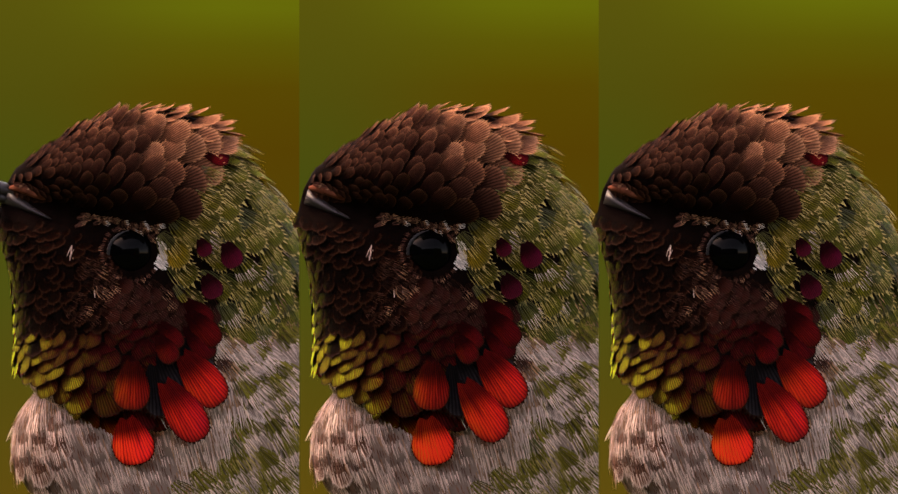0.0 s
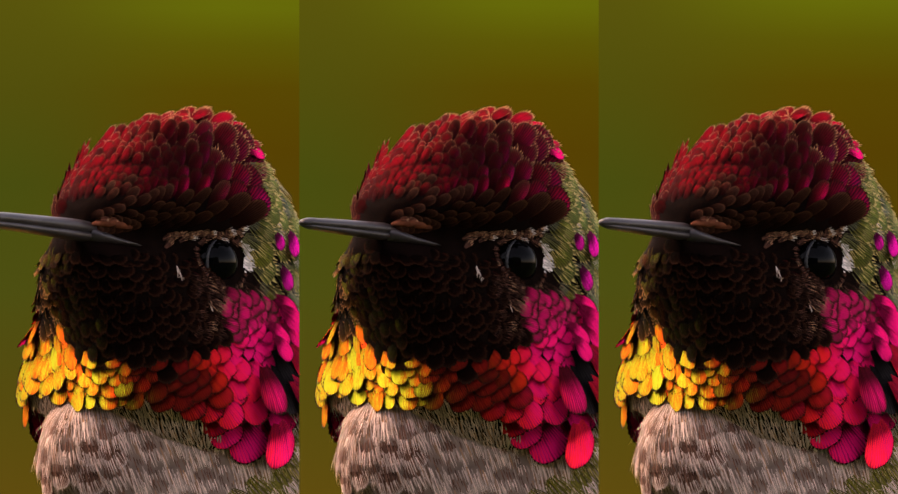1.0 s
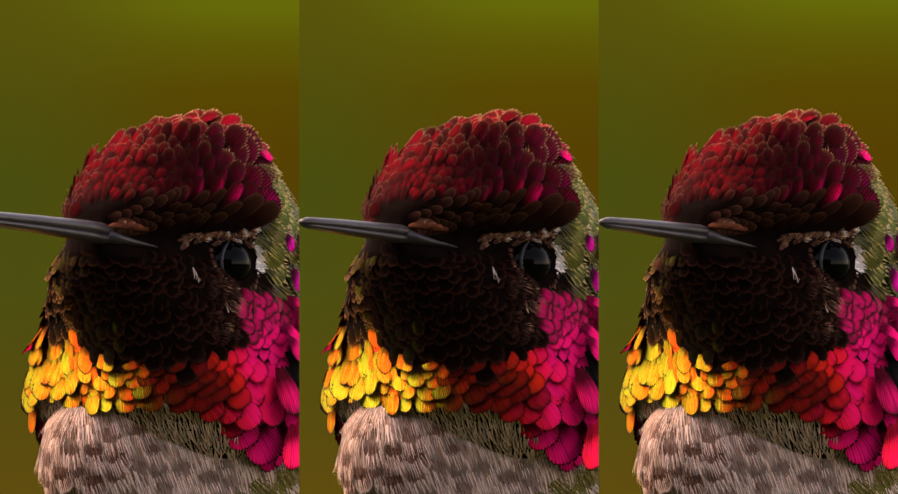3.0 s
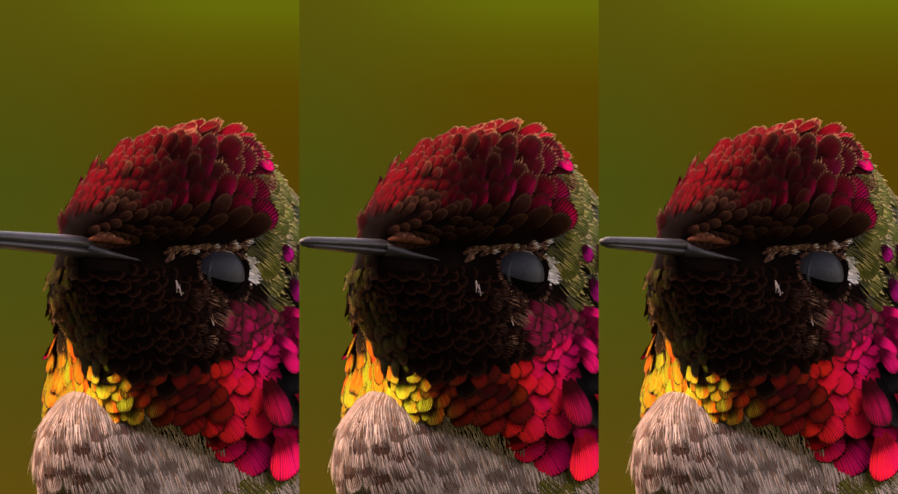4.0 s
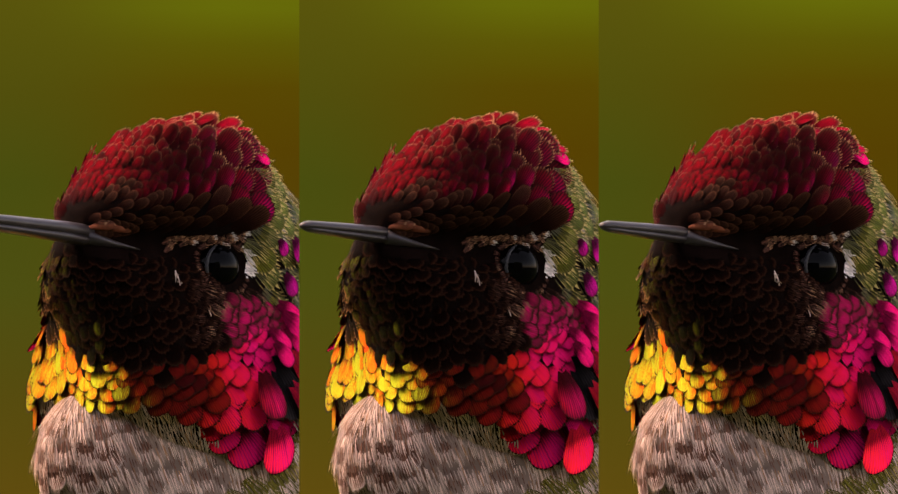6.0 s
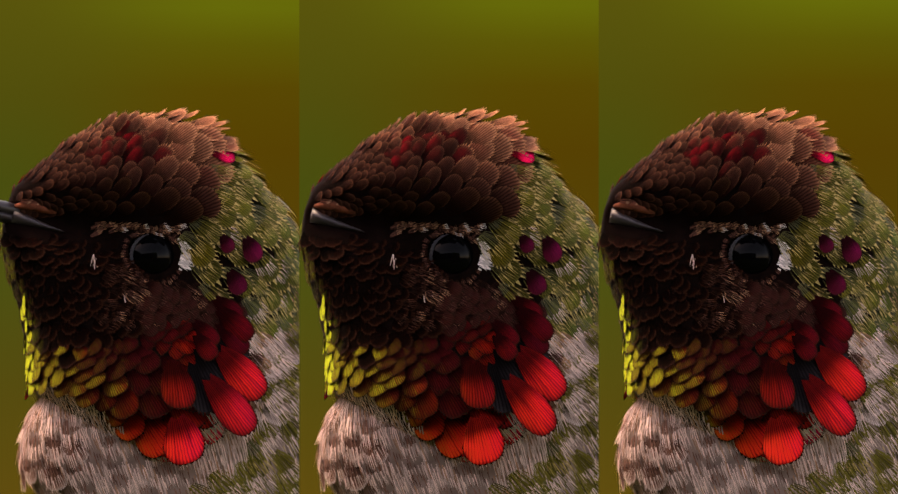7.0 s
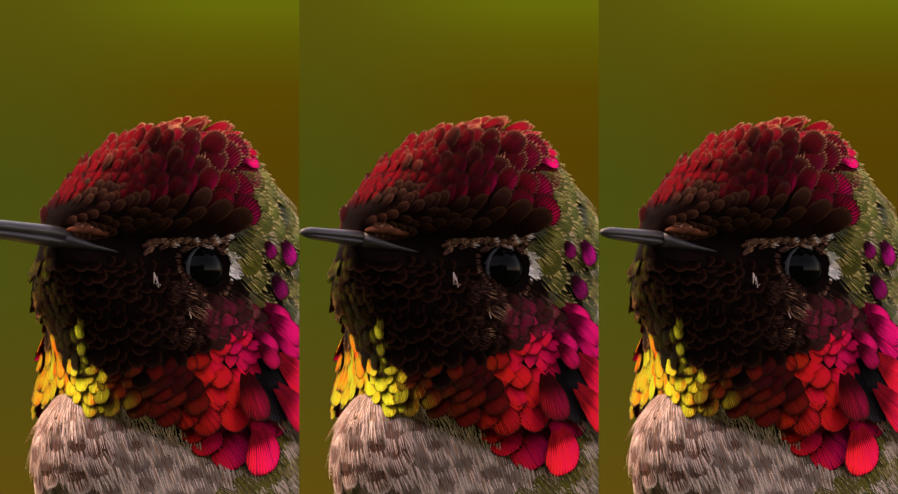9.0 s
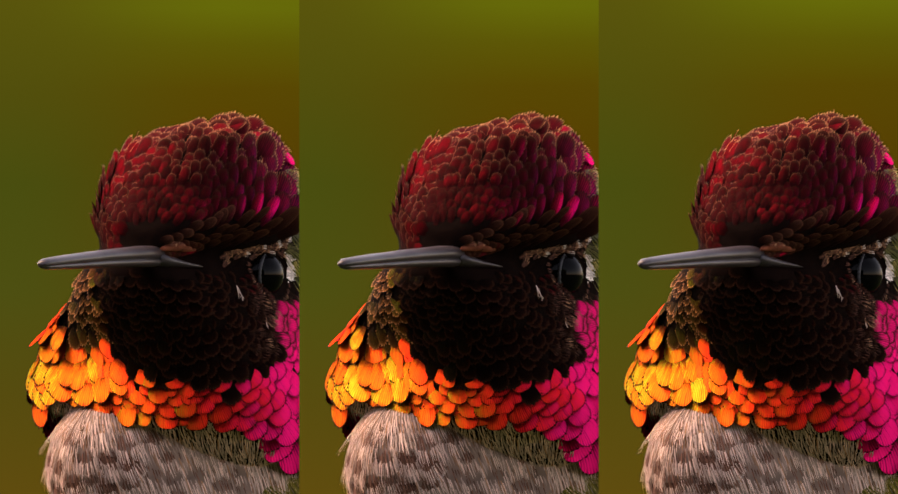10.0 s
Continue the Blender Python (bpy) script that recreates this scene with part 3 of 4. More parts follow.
def is_band(p):
    return p.z > -14 and p.x < gorget_back(p.z) + 0.5 and not is_nape(p) and p.z < -2.0 and not by_eye(p, 2.6)


def gorget_size(p):
    small = float(np.interp(p.x, [2, 6], [1.0, 0.72])) if p.y > -7 else 0.9
    return max(0.78, small * float(np.interp(p.z, [-13.5, -11, -8, -4, -1, 3], [1.8, 1.62, 1.3, 1.02, 0.85, 0.75])))


def crown_size(p):
    return float(np.interp(p.x, [-6, -1, 2, 6, 11, 15], [2.6, 2.4, 1.95, 1.2, 0.84, 0.7]))


def piece(name, me, parent, m, label=""):
    ob = part(name, me, parent, label)
    ob.matrix_basis = m
    return ob


def rounded(name, rings, mat, parent, label="", cols=14):
    """A closed tube along x through rings of (x, y, z, half width, half height), mm."""
    verts, faces = [], []
    for x, y, z, w, h in rings:
        for j in range(cols):
            a = 2 * math.pi * j / cols
            verts.append((x * MM, (y + w * math.cos(a)) * MM, (z + h * math.sin(a)) * MM))
    for i in range(len(rings) - 1):
        for j in range(cols):
            a, b = i * cols + j, i * cols + (j + 1) % cols
            faces.append((a, b, b + cols, a + cols))
    faces += [tuple(reversed(range(cols))), tuple(range(len(verts) - cols, len(verts)))]
    me = mesh_of(name, verts, faces, [mat])
    bm = bmesh.new()
    bm.from_mesh(me)
    bmesh.ops.recalc_face_normals(bm, faces=bm.faces)
    bm.to_mesh(me)
    bm.free()
    return part(name, me, parent, label)


def ball(name, r, mat, parent, at, squash=(1, 1, 1), cap=None):
    bm = bmesh.new()
    bmesh.ops.create_uvsphere(bm, u_segments=36, v_segments=24, radius=r * MM)
    if cap is not None:
        bmesh.ops.delete(bm, geom=[v for v in bm.verts if v.co.z < cap * r * MM], context="VERTS")
    me = bpy.data.meshes.new(name)
    bm.to_mesh(me)
    bm.free()
    me.materials.append(mat)
    me.polygons.foreach_set("use_smooth", [True] * len(me.polygons))
    ob = part(name, me, parent)
    ob.matrix_basis = Matrix.Translation(Vector(at) * MM) @ Matrix.Diagonal((*squash, 1))
    return ob


def build_head(root):
    rng = random.Random(7)
    head = skin("head", head_at, -17, 12.6, MAT_SKIN, root)

    # crown: small scales on the forehead growing into the raised crest
    for p, n, r in scatter(head_at, is_crown, crown_size, 11, (1.5, 12.1), tries=50000):
        back = min(1.0, max(0.0, (12 - p.x) / 14))
        top = max(0.0, min(1.0, (p.z - 8.5) / 3.5))
        rise = radians(float(np.interp(p.x, [-4, -1, 2, 5, 8, 11, 13, 15], [5, 24, 44, 60, 70, 60, 30, 4])) * (1 - top) + 24 * top)
        d = Vector((-math.cos(rise), rng.uniform(-0.1, 0.1) + 0.03 * p.y * back, math.sin(rise)))
        if (d - n * d.dot(n)).length < 0.45 * d.length:
            continue
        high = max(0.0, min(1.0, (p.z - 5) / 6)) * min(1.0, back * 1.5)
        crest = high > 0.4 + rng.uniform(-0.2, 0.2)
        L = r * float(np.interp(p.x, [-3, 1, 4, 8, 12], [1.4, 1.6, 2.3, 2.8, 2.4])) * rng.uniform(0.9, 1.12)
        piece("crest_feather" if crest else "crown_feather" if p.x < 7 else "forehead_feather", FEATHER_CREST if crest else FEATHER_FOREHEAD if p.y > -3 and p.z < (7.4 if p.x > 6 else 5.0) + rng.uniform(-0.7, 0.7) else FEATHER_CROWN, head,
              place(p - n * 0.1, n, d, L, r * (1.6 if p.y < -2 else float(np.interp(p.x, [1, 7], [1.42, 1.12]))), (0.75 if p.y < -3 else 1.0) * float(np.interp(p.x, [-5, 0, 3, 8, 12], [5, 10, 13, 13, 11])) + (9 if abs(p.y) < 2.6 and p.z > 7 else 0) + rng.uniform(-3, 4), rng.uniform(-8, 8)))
    # long crest plumes that end free above the nape
    for x, y, z, rise, L in ((4.4, 1.8, 11.0, 42, 3.6), (3.4, 2.6, 10.3, 33, 4.0), (2.4, 1.8, 11.3, 30, 4.0), (1.8, 3.2, 9.9, 22, 3.9), (1.6, 0.8, 11.6, 22, 4.2), (2.4, -0.8, 11.7, 28, 4.0), (1.4, 3.7, 8.6, 15, 3.4), (1.8, -2.4, 11.6, 22, 3.8),
                             (3.4, 0.4, 11.6, 36, 3.8), (5.4, 0.4, 10.8, 46, 3.4), (6.4, 1.4, 10.1, 50, 3.0), (7.4, 0.2, 9.7, 54, 2.8), (1.0, 2.2, 10.9, 14, 4.2), (0.6, 1.2, 11.3, 10, 3.6)):
        d = Vector((-math.cos(radians(rise)), 0.02 * y, math.sin(radians(rise))))
        n = Vector((math.sin(radians(rise)), 0.22 * y, math.cos(radians(rise)))).normalized()
        piece("crest_plume", FEATHER_CREST, head, place(Vector((x, y, z)), n, d, L, 1.75, 2 + rng.uniform(-2, 3), rng.uniform(-6, 6)))
    # throat and gorget: scales that radiate from the bill
    for p, n, r in scatter(head_at, is_gorget, gorget_size, 12, (-16, 1.7), tries=90000):
        d = (p - Vector((17, 0, 5.0))) + Vector((0, rng.uniform(-0.8, 0.8), -1.5))
        if p.y < -7:
            d = d * 0.4 + Vector((0, 0, -9))
        far = p.y < -4
        # above this height the dim and dark copies stand in for unlit sheen
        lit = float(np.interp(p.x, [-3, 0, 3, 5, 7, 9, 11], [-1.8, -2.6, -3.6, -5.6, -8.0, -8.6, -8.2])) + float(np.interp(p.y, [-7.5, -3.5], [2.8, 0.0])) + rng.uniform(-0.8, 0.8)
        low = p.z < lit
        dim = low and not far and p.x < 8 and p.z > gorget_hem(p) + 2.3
        # far-side chin takes the copy with painted back light
        brown = not low and p.y < -5.5
        L = r * (2.35 - 0.3 * max(0.0, min(1.0, (p.x - 4) / 5))) * rng.uniform(0.92, 1.1)
        piece("gorget_feather" if low else "chin_feather" if p.x > 9.5 else "throat_feather", FEATHER_BACKLIT_CHIN if brown else FEATHER_DIM if dim else FEATHER_GORGET if low else FEATHER_THROAT_GLINT if p.x > 10 and p.z < -2.5 and -3.5 < p.y < 0.6 else FEATHER_THROAT, head,
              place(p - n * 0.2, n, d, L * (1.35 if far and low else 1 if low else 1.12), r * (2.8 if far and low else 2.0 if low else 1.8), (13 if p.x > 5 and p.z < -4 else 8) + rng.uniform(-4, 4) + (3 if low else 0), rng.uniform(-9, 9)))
    # long single plumes at the gorget's rear corner: root, tip, width, how far they stand off
    for x0, z0, x1, z1, W, off in ((-3.4, -7.2, -8.0, -10.6, 3.5, 0.9), (-2.6, -10.0, -7.2, -14.2, 3.5, 1.3), (-0.6, -13.0, -2.6, -17.0, 3.7, 1.9), (0.2, -9.0, -0.9, -13.4, 3.2, 0.7),
                                   (-3.0, -3.6, -6.4, -5.6, 2.2, 0.7), (-3.2, -4.8, -6.2, -6.9, 2.1, 0.6), (-2.6, -2.7, -5.4, -4.1, 1.9, 0.5), (-1.2, -6.4, -3.2, -8.3, 1.9, 1.0), (-1.0, -5.2, -3.4, -6.9, 1.8, 0.7)):
        p, n = near_side(x0, z0)
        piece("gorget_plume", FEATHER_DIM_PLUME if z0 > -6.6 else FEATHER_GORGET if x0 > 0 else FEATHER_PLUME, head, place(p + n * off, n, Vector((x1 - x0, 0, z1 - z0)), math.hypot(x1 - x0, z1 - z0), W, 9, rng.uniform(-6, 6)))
    for x0, z0, x1, z1, W in ((-1.8, -7.2, -5.2, -10.4, 3.4), (-2.4, -6.2, -6.4, -8.4, 3.0), (-1.6, -8.6, -3.6, -13.0, 3.0)):
        p, n = near_side(x0, z0)
        piece("grey_plume", FEATHER_GREY, head, place(p + n * 0.35, n, Vector((x1 - x0, 0, z1 - z0)), math.hypot(x1 - x0, z1 - z0), W, 7), "dark grey downy plume")
    # nape: green scales with loose pale-tipped barbs over them
    items = []
    for p, n, r in scatter(head_at, is_nape, lambda p: 1.7, 13, (-9, 11.8), tries=6000):
        d = Vector((-1, 0, -0.35 - 0.06 * max(0, 6 - p.z) + 0.08 * max(0, p.z - 8))) + Vector((0, 0, rng.uniform(-0.2, 0.2)))
        if (d - n * d.dot(n)).length < 0.3:
            d = Vector((-0.3, 0, -1))
        piece("nape_feather", FEATHER_GREEN, head, place(p - n * 0.15, n, d, r * 1.8, r * 1.35, 12 + rng.uniform(-3, 4), rng.uniform(-6, 6)))
        # tan tips at the back: the warm rim light put into the colour
        pale = 3 if p.x < -8.5 + rng.uniform(-1, 1) else 2 if rng.random() < 0.15 else 1
        q = p + Vector((rng.uniform(-0.5, 0.5), 0, rng.uniform(-0.5, 0.5)))
        items.append((q + n * 0.1, n, d, r * rng.uniform(1.5, 1.8), r * 1.5, 12, 0.07, 0.24, (4, 4 if rng.random() < 0.5 else 0, pale)))
    tufts("nape_barbs", items, [MAT_OLIVE, MAT_STRAW, MAT_WHITE, MAT_TAN, MAT_GREEN_BARB], head, "olive green barbs with pale tips")
    # isolated glossy feathers on the ear coverts
    for x, z, s in ((-5.0, 2.6, 2.3), (-4.2, -0.6, 2.2), (-2.9, 2.3, 1.6)):
        p, n = near_side(x, z)
        piece("ear_feather", FEATHER_EAR, head, place(p + n * 0.75 + Vector((0.7, 0, 0.6)), n, Vector((-0.75, 0, -0.8)), s * 1.05, s * 0.85, 8))
    # a reddish feather where the crest meets the nape
    for x, z, s in ((-0.4, 9.7, 2.3),):
        p, n = near_side(x, z)
        piece("crest_feather", FEATHER_DIM_PLUME, head, place(p + n * 0.6, n, Vector((-0.9, 0, 0.1)), s, s * 0.8, 12))
    items = []
    for p, n, r in scatter(head_at, is_band, lambda p: 1.7, 17, (-14, -2), tries=6000):
        d = Vector((-1, 0, -0.62 + 0.05 * (p.z + 6) + 0.25 * rng.uniform(-1, 1)))
        piece("neck_feather", FEATHER_NECK, head, place(p - n * 0.45, n, d, r * 1.9, r * 1.4, 5 + rng.uniform(-3, 3), rng.uniform(-6, 6)))
        if p.z > -4.5 and p.x > -3.4:
            continue
        for k in range(3):
            q = p + Vector((rng.uniform(-0.9, 0.9), 0, rng.uniform(-0.9, 0.9)))
            items.append((q + n * (0.0 + 0.12 * k), n, d + Vector((0, 0, rng.uniform(-0.2, 0.2))), r * rng.uniform(1.8, 2.6), r * 1.3, 10, 0.11, 0.16 + 0.06 * k, (1, 0, 0) if rng.random() < 0.75 else (2, 1, 0)))
    tufts("neck_down", items, [MAT_WHITE, MAT_TAN, MAT_BROWN], head, "whitish neck down")

    # pale down that shows below the gorget's hem
    def hem(p):
        return -16.6 < p.z < gorget_hem(p) - 0.3 and p.x > -3

    items = []
    for p, n, r in scatter(head_at, hem, lambda p: 0.34, 18, (-16.6, -9), tries=30000):
        d = Vector((-0.1, 0.03 * p.y, -1)) + Vector((rng.uniform(-0.15, 0.15), rng.uniform(-0.15, 0.15), 0))
        d = (d - n * d.dot(n)).normalized()
        items.append((p - n * 0.05, (d + n * 0.06).normalized(), n, rng.uniform(1.2, 2.2), 0.12, 0.25, 0 if rng.random() < 0.85 else 1))
    strands("hem_down", items, [MAT_WHITE, MAT_TAN], head, "whitish down below the gorget")

    def cheek(p):
        return p.y > 0 and -4.5 < p.x < 7.5 and -5.0 - 0.25 * p.x < p.z < -1.6 and not by_eye(p, 2.5)

    items = []
    for p, n, r in scatter(head_at, cheek, lambda p: 0.85, 16, (-8, -1), (0.4, 2.6), tries=9000):
        d = Vector((-1, 0, -0.5 + 0.07 * (p.x - 3) + 0.3 * rng.uniform(-1, 1)))
        if rng.random() < 0.8:
            items.append((p + n * 0.16, n, d, rng.uniform(1.2, 1.9), 1.2, 6, 0.045, 0.24, (2, 2, 0) if rng.random() < 0.8 else (2, 0, 1)))
        if p.x < 4.2 + rng.uniform(-0.8, 0.8) and p.z < -2.3:
            piece("cheek_feather", FEATHER_CHEEK, head, place(p + n * 0.05, n, d, rng.uniform(1.7, 2.1), 1.35, 11 + rng.uniform(-3, 4), rng.uniform(-8, 8)))
    for k in range(30):
        a = 2 * math.pi * k / 30 + rng.uniform(-0.08, 0.08)
        out = Vector((math.cos(a), 0, math.sin(a)))
        if out.x < -0.6 and out.z > -0.35:
            continue
        p, n = near_side(EYE.x + 2.25 * out.x, EYE.z + 2.1 * out.z)
        items.append((p + n * 0.2, n, out, rng.uniform(0.5, 0.8), 0.5, 4, 0.06, 0.1, (2, 0, 0) if rng.random() < 0.7 else (2, 0, 1)))
    tufts("cheek_barbs", items, [MAT_BROWN, MAT_TAN, MAT_DARK_FRINGE], head, "dark brown cheek barbs")
    # brow, white spot behind the eye, pale tufts below it
    for name, label, x0, x1, z0, z1, count, way, length, mats in (
            ("eye_spot", "white spot behind the eye", 0.2, 0.75, -0.4, 1.7, 95, (-0.9, 0.1, -0.3), 0.8, [MAT_SPOT, MAT_SPOT]),
            ("cheek_tuft", "pale wispy cheek tuft", 4.2, 5.4, -4.2, -3.6, 8, (-0.55, 0.1, -0.9), 1.5, [MAT_WHITE, MAT_TAN]),
            ("lore_tuft", "pale wispy tuft", 7.8, 8.3, -1.7, -1.0, 7, (-0.2, 0.05, -1), 1.1, [MAT_WHITE, MAT_TAN])):
        items = []
        for i in range(count):
            u = rng.random()
            x, z = x0 + (x1 - x0) * u, z0 + (z1 - z0) * (rng.random() if x1 - x0 < 1.5 else u) + rng.uniform(-0.36, 0.36)
            if name == "eye_spot":
                x += 0.6 * ((z - 0.3) / 1.6) ** 2
            p, n = near_side(x, z)
            d = (Vector(way) + Vector([rng.uniform(-0.35, 0.35) for _ in range(3)])).normalized()
            items.append((p + n * 0.12, d, n, length * rng.uniform(0.6, 1.2) * (1 - 0.5 * ((z - 0.2) / 1.7) ** 2 if name == "eye_spot" else 1), 0.14 if name == "eye_spot" else 0.075, 0.25, 0 if rng.random() < 0.7 else 1))
        strands(name, items, mats, head, label)

    # brow: a row of short fans, rusty ahead and white behind
    items = []
    for k in range(32):
        u = k // 2 / 15
        p, n = near_side(8.4 - 6.8 * u + rng.uniform(-0.3, 0.3), 1.0 + 1.6 * u + 0.3 * math.sin(6 * u) + (0.5 if k % 2 else 0.0) + rng.uniform(-0.35, 0.35))
        pale = rng.random() < 0.12 + 0.4 * u
        items.append((p + n * 0.15, n, Vector((-0.9, 0, 0.9 - 0.9 * u + rng.uniform(-0.5, 0.5))), rng.uniform(0.6, 1.2), 0.6, 4, 0.065, 0.3, (2, 1, 0) if pale else (2, 2, 1)))
    tufts("brow", items, [MAT_SPOT, MAT_TAN, MAT_BROWN], head, "tan and white brow plumes")

    # eye and lid
    eye = ball("eye", EYE_R, MAT_EYE, head, EYE)
    tagged(eye, "glossy black eye")
    verts, faces = [], []
    around, tube = 120, 8
    for i in range(around):
        a = 2 * math.pi * i / around
        r = 0.13 + 0.05 * abs(math.sin(a * 15))
        for j in range(tube):
            b = 2 * math.pi * j / tube
            q = 1 + r * math.cos(b) / 2
            verts.append((EYE + Vector((math.cos(a) * 2.0 * q, 1.12 + 0.1 * math.cos(2 * a) + r * math.sin(b), math.sin(a) * 1.86 * q))) * MM)
            faces.append((i * tube + j, (i + 1) % around * tube + j, (i + 1) % around * tube + (j + 1) % tube, i * tube + (j + 1) % tube))
    me = mesh_of("eye_ring", verts, faces, [])
    me.materials.append(MAT_RING)
    part("eye_ring", me, head, "beaded dark grey eye ring")
    lid = ball("eyelid", EYE_R * 1.05, MAT_LID, head, EYE, cap=0.12)
    tagged(lid, "grey wrinkled eyelid")
    # gape and nostril flap
    rounded("gape", [(10.6, 0, 0.75, 2.9, 0.05), (11.0, 0, 0.8, 3.0, 0.22), (11.8, 0, 0.9, 2.75, 0.34), (12.8, 0, 1.05, 2.3, 0.5), (14.0, 0, 1.3, 1.7, 0.7), (15.0, 0, 1.5, 1.2, 0.75)],
            MAT_BILL, head, "dark horn gape")
    for s in (1, -1):
        rounded("nostril_flap", [(11.6, s * 2.4, 2.4, 0.3, 0.3), (12.6, s * 2.1, 2.55, 0.6, 0.48), (13.6, s * 1.6, 2.6, 0.65, 0.48), (14.4, s * 1.2, 2.5, 0.45, 0.35), (15.0, s * 1.0, 2.3, 0.2, 0.15)],
                MAT_FLAP, head, "rusty brown nostril flap")
    items = []
    for s in (1, -1):
        for k in range(26):
            u = rng.random()
            a = rng.uniform(0.2, 2.6)
            n = Vector((0.2, s * math.cos(a), math.sin(a))).normalized()
            p = Vector((14.8 - 3.2 * u, s * (1.35 + 1.0 * u), 2.65)) + n * 0.55 * math.sin(0.5 + 2.4 * u)
            items.append((p, n, Vector((-1, 0.25 * s, 0.15)), rng.uniform(0.7, 1.1), 0.7, 7, 0.07, 0.2, (1, 1, 0)))
    tufts("nostril_fuzz", items, [MAT_TAN, MAT_RUST], head, "rusty brown fuzz over the nostrils")
    return head, lid


def near_side(x, z):
    """The place and normal on the bird's left of the head at x and z."""
    lo, hi = 0.02, math.pi - 0.02
    for _ in range(24):
        mid = 0.5 * (lo + hi)
        if head_at(mid, z).x > x:
            lo = mid
        else:
            hi = mid
    return frame_at(head_at, lo, z)


def build_bill(root):
    bill = rounded("bill", [(11, 0, 1.9, 1.05, 0.66), (17, 0, 2.0, 1.1, 0.66), (24, 0, 1.92, 0.92, 0.56), (31, 0, 1.74, 0.8, 0.5), (35.2, 0, 1.6, 0.66, 0.42), (35.9, 0, 1.52, 0.45, 0.3), (36.15, 0, 1.48, 0.2, 0.14)],
                   MAT_BILL, root, "slender dark horn bill")
    rounded("lower_mandible", [(11, 0, 1.15, 1.0, 0.52), (17, 0, 1.3, 1.02, 0.5), (24, 0, 1.32, 0.86, 0.42), (31, 0, 1.28, 0.74, 0.36), (35, 0, 1.28, 0.58, 0.28), (35.9, 0, 1.32, 0.28, 0.16)], MAT_BILL, bill)
    return bill


def build_torso(root):
    rng = random.Random(21)
    torso = skin("torso", torso_at, -41, -5, MAT_TORSO, root)

    def breast(p):
        return p.x > -5.5 + 0.9 * max(0.0, -16.5 - p.z) and -27 < p.z < -11.2

    def flank(p):
        return p.y > 0 and p.x < -5.0 + 0.9 * max(0.0, -16.5 - p.z) and -27 < p.z < -5

    items, spots = [], []
    for p, n, r in scatter(torso_at, breast, lambda p: 2.0, 22, (-27, -13.0), tries=9000):
        d = Vector((-0.25, 0.06 * p.y, -1)) + Vector((0, rng.uniform(-0.15, 0.15), 0))
        spot = p.z < -13.8 + 0.25 * min(0.0, p.y) + rng.uniform(-0.5, 0.5) and p.x > -0.5
        if p.z < -15.4:
            piece("breast_feather", FEATHER_SPOTTED if spot else FEATHER_BREAST, torso, place(p - n * 0.15, n, d, r * 1.5, r * 1.3, -1 + rng.uniform(-2, 1), rng.uniform(-6, 6)))
        if spot:
            spots.append(p + d.normalized() * 1.5)
        items.append((p - n * 0.05, n, d, r * 1.7, r * 1.5, 14, 0.11, 0.06, (2, 2, 0) if spot else (1, 0, 0)))
    hair = []
    for p, n, r in scatter(torso_at, lambda p: p.x > -5.8 + 0.9 * max(0.0, -16.5 - p.z) + 1.5 * noise.noise(p * 1.3), lambda p: 0.27, 24, (-25, -10.5), tries=110000):
        d = Vector((-0.25, 0.05 * p.y, -1)) + Vector((rng.uniform(-0.06, 0.06), rng.uniform(-0.06, 0.06), 0))
        d = (d - n * d.dot(n)).normalized()
        # brown lunules under each pale hem
        near = [q for q in spots if (q - p).length < 4]
        reach, brown, f = rng.uniform(1.3, 2.0) * (0.7 if p.z > -13.0 else 1.0), False, 0.2
        while f < reach:
            c = p + d * f
            if any(((c - q).z / 0.7) ** 2 + ((c - q).xy.length / 1.0) ** 2 < 1.0 + rng.uniform(-0.2, 0.2) for q in near):
                brown, reach = f < 0.5, (0.7 if f < 0.5 else f)
                break
            f += 0.25
        if brown and rng.random() < 0.5:
            continue
        if n.z > 0.1:
            # lies flat over the shoulder
            hair.append((p + n * 0.06, (d - n * 0.08).normalized(), n, reach * 0.75, 0.095, 0.05, 0 if rng.random() < 0.7 else 1))
            continue
        hair.append((p + n * 0.12, (d + n * 0.05).normalized(), n, reach, 0.095, 0.16, 2 if brown else 0 if rng.random() < 0.85 else 1))
    strands("breast_hair", hair, [MAT_WHITE, MAT_TAN, MAT_SPOT_BROWN], torso, "greyish white breast hair")
    tufts("breast_down", items, [MAT_WHITE, MAT_TAN, MAT_SPOT_BROWN], torso, "greyish white breast barbs with brown spots")
    items = []
    for p, n, r in scatter(torso_at, flank, lambda p: 2.0, 23, (-27, -5), (0, math.pi), tries=6000):
        d = Vector((-0.8, 0, -1)) + Vector((rng.uniform(-0.2, 0.2), 0, 0))
        white = p.x > -9.5 + rng.uniform(-1.2, 1.2)
        piece("flank_feather", FEATHER_BREAST if white else FEATHER_GREEN, torso, place(p - n * 0.3, n, d, r * 1.8, r * 1.35, 6 + rng.uniform(-3, 3), rng.uniform(-6, 6)))
        for k in range(3):
            pale = rng.random() < float(np.interp(p.z, [-20, -14, -11, -8], [0.35, 0.5, 0.75, 0.9])) + (0.45 if white else 0.0)
            q = p + Vector((rng.uniform(-0.9, 0.9), 0, rng.uniform(-0.9, 0.9)))
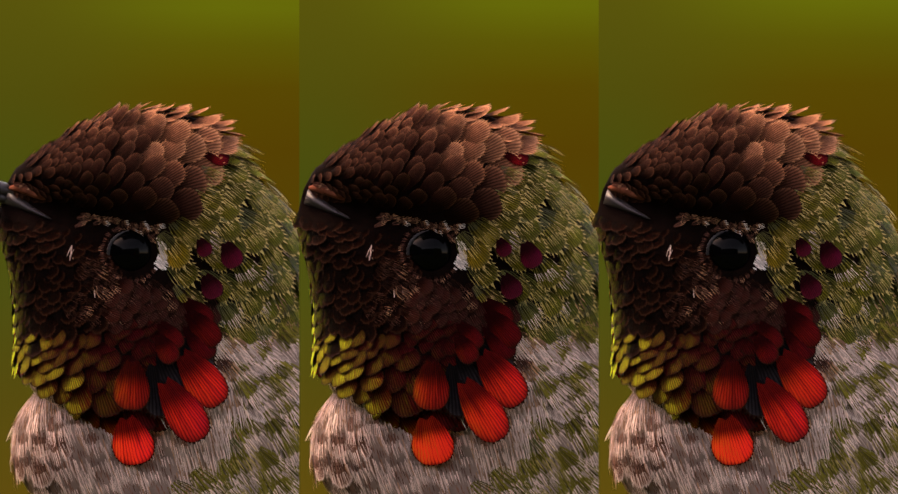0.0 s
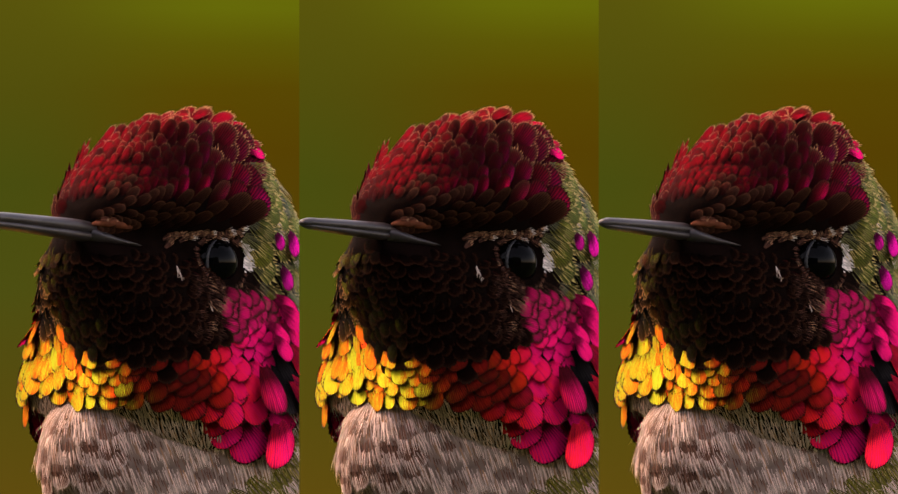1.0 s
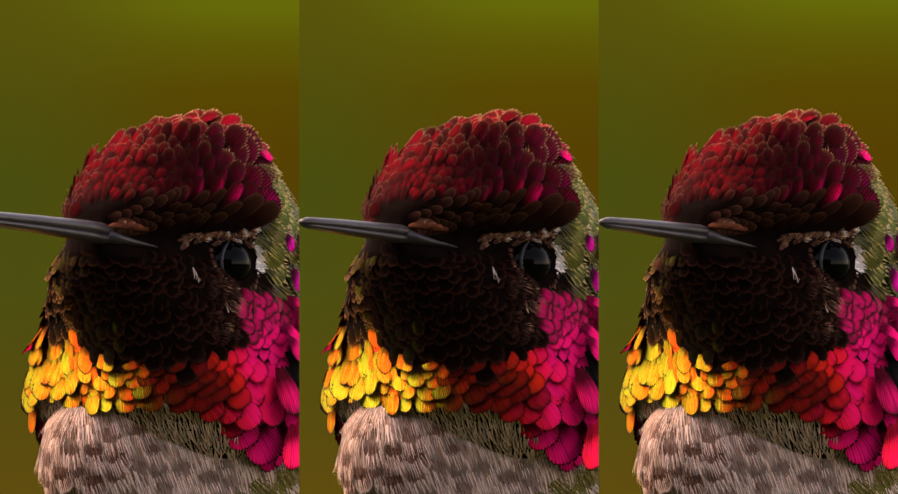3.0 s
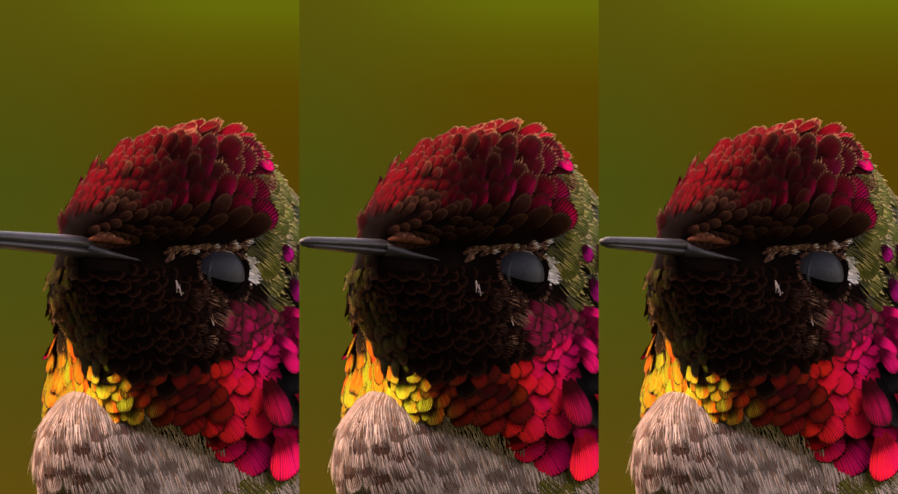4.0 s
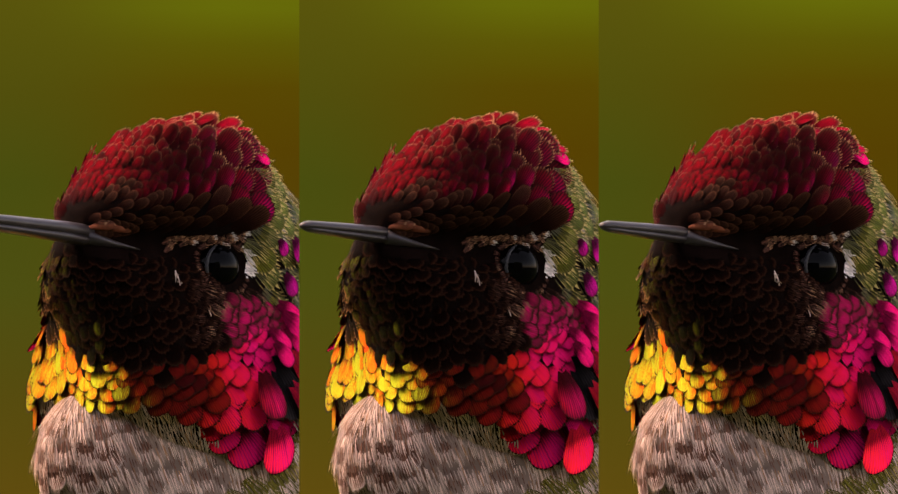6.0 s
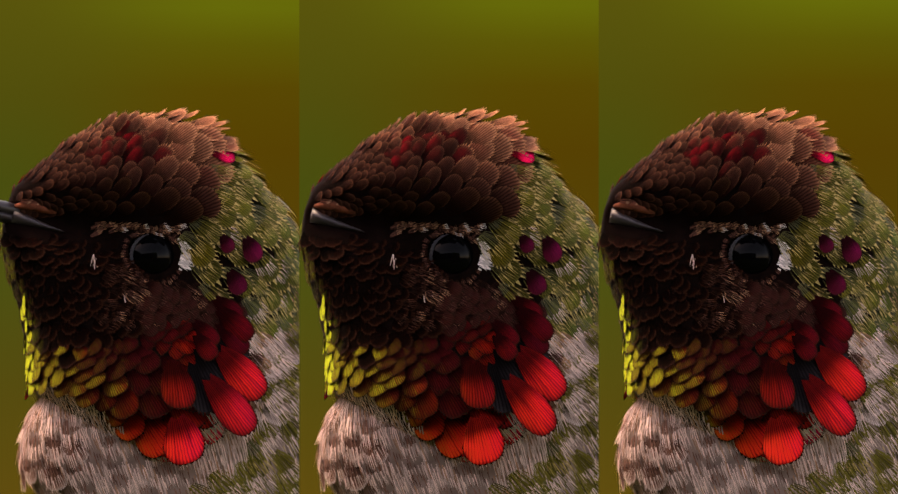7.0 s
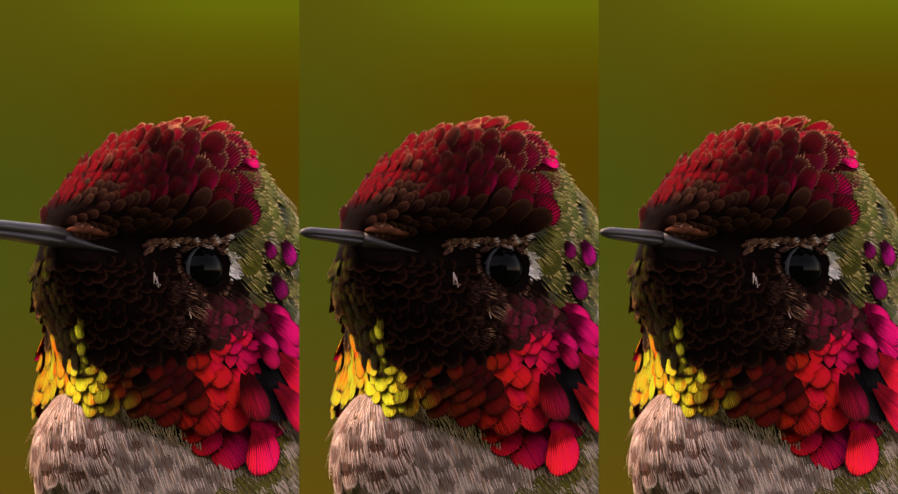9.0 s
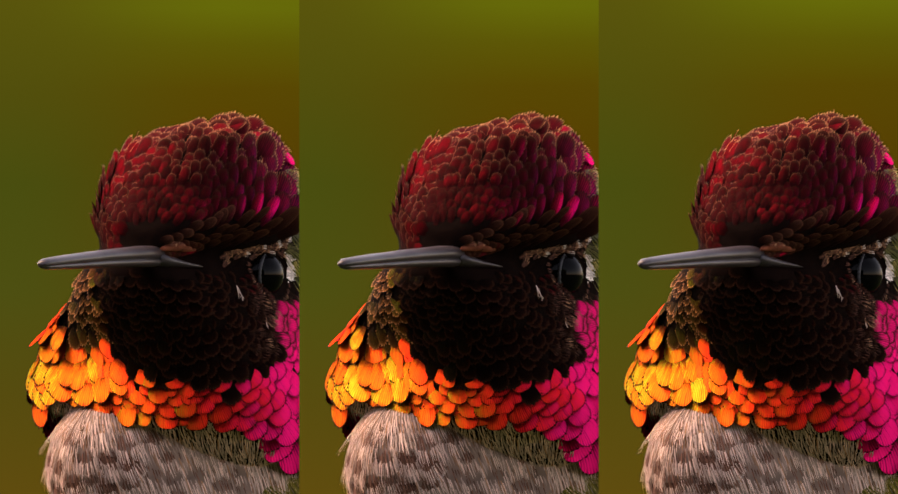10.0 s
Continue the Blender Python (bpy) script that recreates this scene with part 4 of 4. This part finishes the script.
            items.append((q + n * 0.1 * k, n, d + Vector((rng.uniform(-0.15, 0.15), 0, 0)), r * rng.uniform(1.5, 2.0), r * 1.4, 11, 0.1, 0.16, (1, 1, 0) if pale else (3, 1, 2)))
    tufts("flank_down", items, [MAT_WHITE, MAT_OLIVE, MAT_STRAW, MAT_GREEN_BARB], torso, "whitish and olive flank barbs")
    return torso


bird = tagged(new("hummingbird"), "small hummingbird with magenta crown and fiery gorget", "bird", "hummingbirds")
build_head(bird)
build_bill(bird)
build_torso(bird)
BIRDS = [bird] + [copy_thing(bird, Matrix.Identity(4)) for _ in range(2)]
for ob, (x, y, f) in zip(BIRDS, SPOTS):
    ob.matrix_basis = Matrix.Translation((x, y, 0)) @ Matrix.Scale(f, 4)

# seconds; the head's turn towards the camera from a left profile, its bill's rise, its lean (degrees); place across and up (mm)
HEAD_ROWS = [
    (0.0, -1.5, 16.4, -1.2, 1.5, -1.24), (0.5, -1.5, 16.4, -1.2, 1.2, -1.24), (0.8, -1.5, 16.4, -1.2, 1.15, -1.49), (0.9, 16.7, 8.8, 4.2, 2.22, -1.85), (1.0, 47.7, 5.1, 1.3, 4.28, -1.64),
    (1.1, 49.3, 7.1, 3.2, 6.4, -2.02), (1.5, 49.3, 7.1, 3.2, 5.8, -2.02), (2.0, 49.2, 6.8, 2.4, 5.32, -2.18), (2.2, 49.2, 6.8, 2.4, 5.07, -2.08), (3.3, 53.0, 2.7, 2.6, 5.16, -1.64),
    (3.5, 54.0, 0.0, 3.0, 6.19, -1.19), (3.9, 53.9, 0.0, 3.0, 6.02, -1.69), (4.0, 40.9, 3.9, 1.0, 5.34, -2.7), (4.1, 10.3, 10.1, 1.1, 3.91, -2.68), (4.2, 6.0, 10.5, 0.5, 2.7, -2.54),
    (4.3, 1.6, 10.8, -0.4, 3.03, -2.46), (4.5, 1.6, 10.8, -0.4, 3.04, -2.48), (4.9, 2.5, 10.6, -0.5, 3.14, -2.41), (5.0, 24.4, 5.2, -1.0, 2.6, -1.17), (5.1, 44.2, 5.7, 1.1, 4.09, -2.18),
    (5.5, 44.2, 5.7, 1.1, 4.59, -2.35), (5.7, 44.2, 5.7, 1.1, 4.74, -2.08), (6.1, 44.0, 5.8, 1.2, 4.7, -2.1), (6.4, 14.0, 11.5, 3.7, 1.85, -1.95), (6.8, 13.7, 11.7, 3.8, 1.6, -1.86),
    (7.0, 13.7, 11.7, 3.8, 1.85, -1.76), (7.5, 13.7, 11.7, 3.8, 1.35, -1.96), (7.9, 13.7, 11.7, 3.8, 1.75, -2.06), (8.0, 25.2, 8.1, 2.7, 2.14, -1.18), (8.1, 36.8, 6.2, 2.7, 4.06, -2.35),
    (8.5, 36.8, 6.2, 2.7, 4.16, -2.53), (9.0, 36.8, 6.2, 2.7, 4.01, -2.48), (9.2, 36.8, 6.2, 2.7, 4.13, -2.51), (9.3, 50.2, -0.1, 5.0, 3.9, -1.47), (9.4, 66.3, -3.0, -1.5, 7.27, -1.25),
    (9.5, 66.3, -3.0, -1.5, 8.97, -1.51), (9.7, 63.0, -1.6, -1.5, 8.63, -1.84), (10.0, 62.9, -1.4, -2.0, 6.98, -2.13)]
# seconds; how far the eyelid is shut
LID_ROWS = [(0.0, 0), (0.7, 0), (0.8, 0.8), (0.9, 0.85), (1.0, 0), (3.9, 0), (4.0, 0.85), (4.1, 0.45), (4.2, 0), (4.8, 0), (4.9, 0.8), (5.0, 0.9), (5.1, 0),
            (7.8, 0), (7.9, 0.75), (8.0, 0.9), (8.1, 0), (9.0, 0), (9.1, 0.75), (9.2, 0.85), (9.3, 0.9), (9.4, 0), (10.0, 0)]


def facing(turn, rise, lean, x, y, z, ahead=0.0):
    """A pose at x, y, z (mm) whose x axis points ahead, y to the bird's left and z up."""
    p, e, r = radians(turn), radians(rise), radians(lean)
    f = Vector((-math.cos(p) * math.cos(e), -math.sin(p) * math.cos(e), math.sin(e)))
    s = Vector((math.sin(p), -math.cos(p), 0))
    u = f.cross(s)
    s, u = s * math.cos(r) + u * math.sin(r), u * math.cos(r) - s * math.sin(r)
    return Matrix.Translation((Vector((x, y, z)) + f * ahead) * MM) @ Matrix((f, s, u)).transposed().to_4x4()


def motions():
    for k, root in enumerate(BIRDS):
        for ob in root.children:
            kind = ob.name.split(".")[0]
            rows = []
            for t, turn, rise, lean, x, z in HEAD_ROWS:
                if kind == "torso":
                    rows.append((t, facing(10 + 0.4 * (turn - 13.7), 0, 0, 2.4 + 0.04 * (turn - 13.7), 1.1 + 0.11 * max(0.0, turn - 36.8), 0.5 * (z + 2) - 0.047 * max(0.0, turn - 36.8))))
                elif kind == "head":
                    rows.append((t, facing(turn, rise, lean, x, 0, z)))
                elif kind == "bill":
                    along = math.cos(radians(turn)) * math.cos(radians(rise))
                    room = (x + PANEL / 2 - 0.1) / along
                    reach = min(36.1, max(12.5, room - 2 * max(0.0, 16.5 - room)))
                    rows.append((t, facing(turn, rise, lean, x, 0, z, reach - 36.1 if k else 0.0)))
            if rows:
                walk(ob, rows)
            for sub in ob.children:
                if sub.name.split(".")[0] == "eyelid":
                    walk(sub, [(t, Matrix.Translation(EYE * MM) @ pose(0, 0, 0, 75 - 115 * shut, 0, 0)) for t, shut in LID_ROWS])


motions()
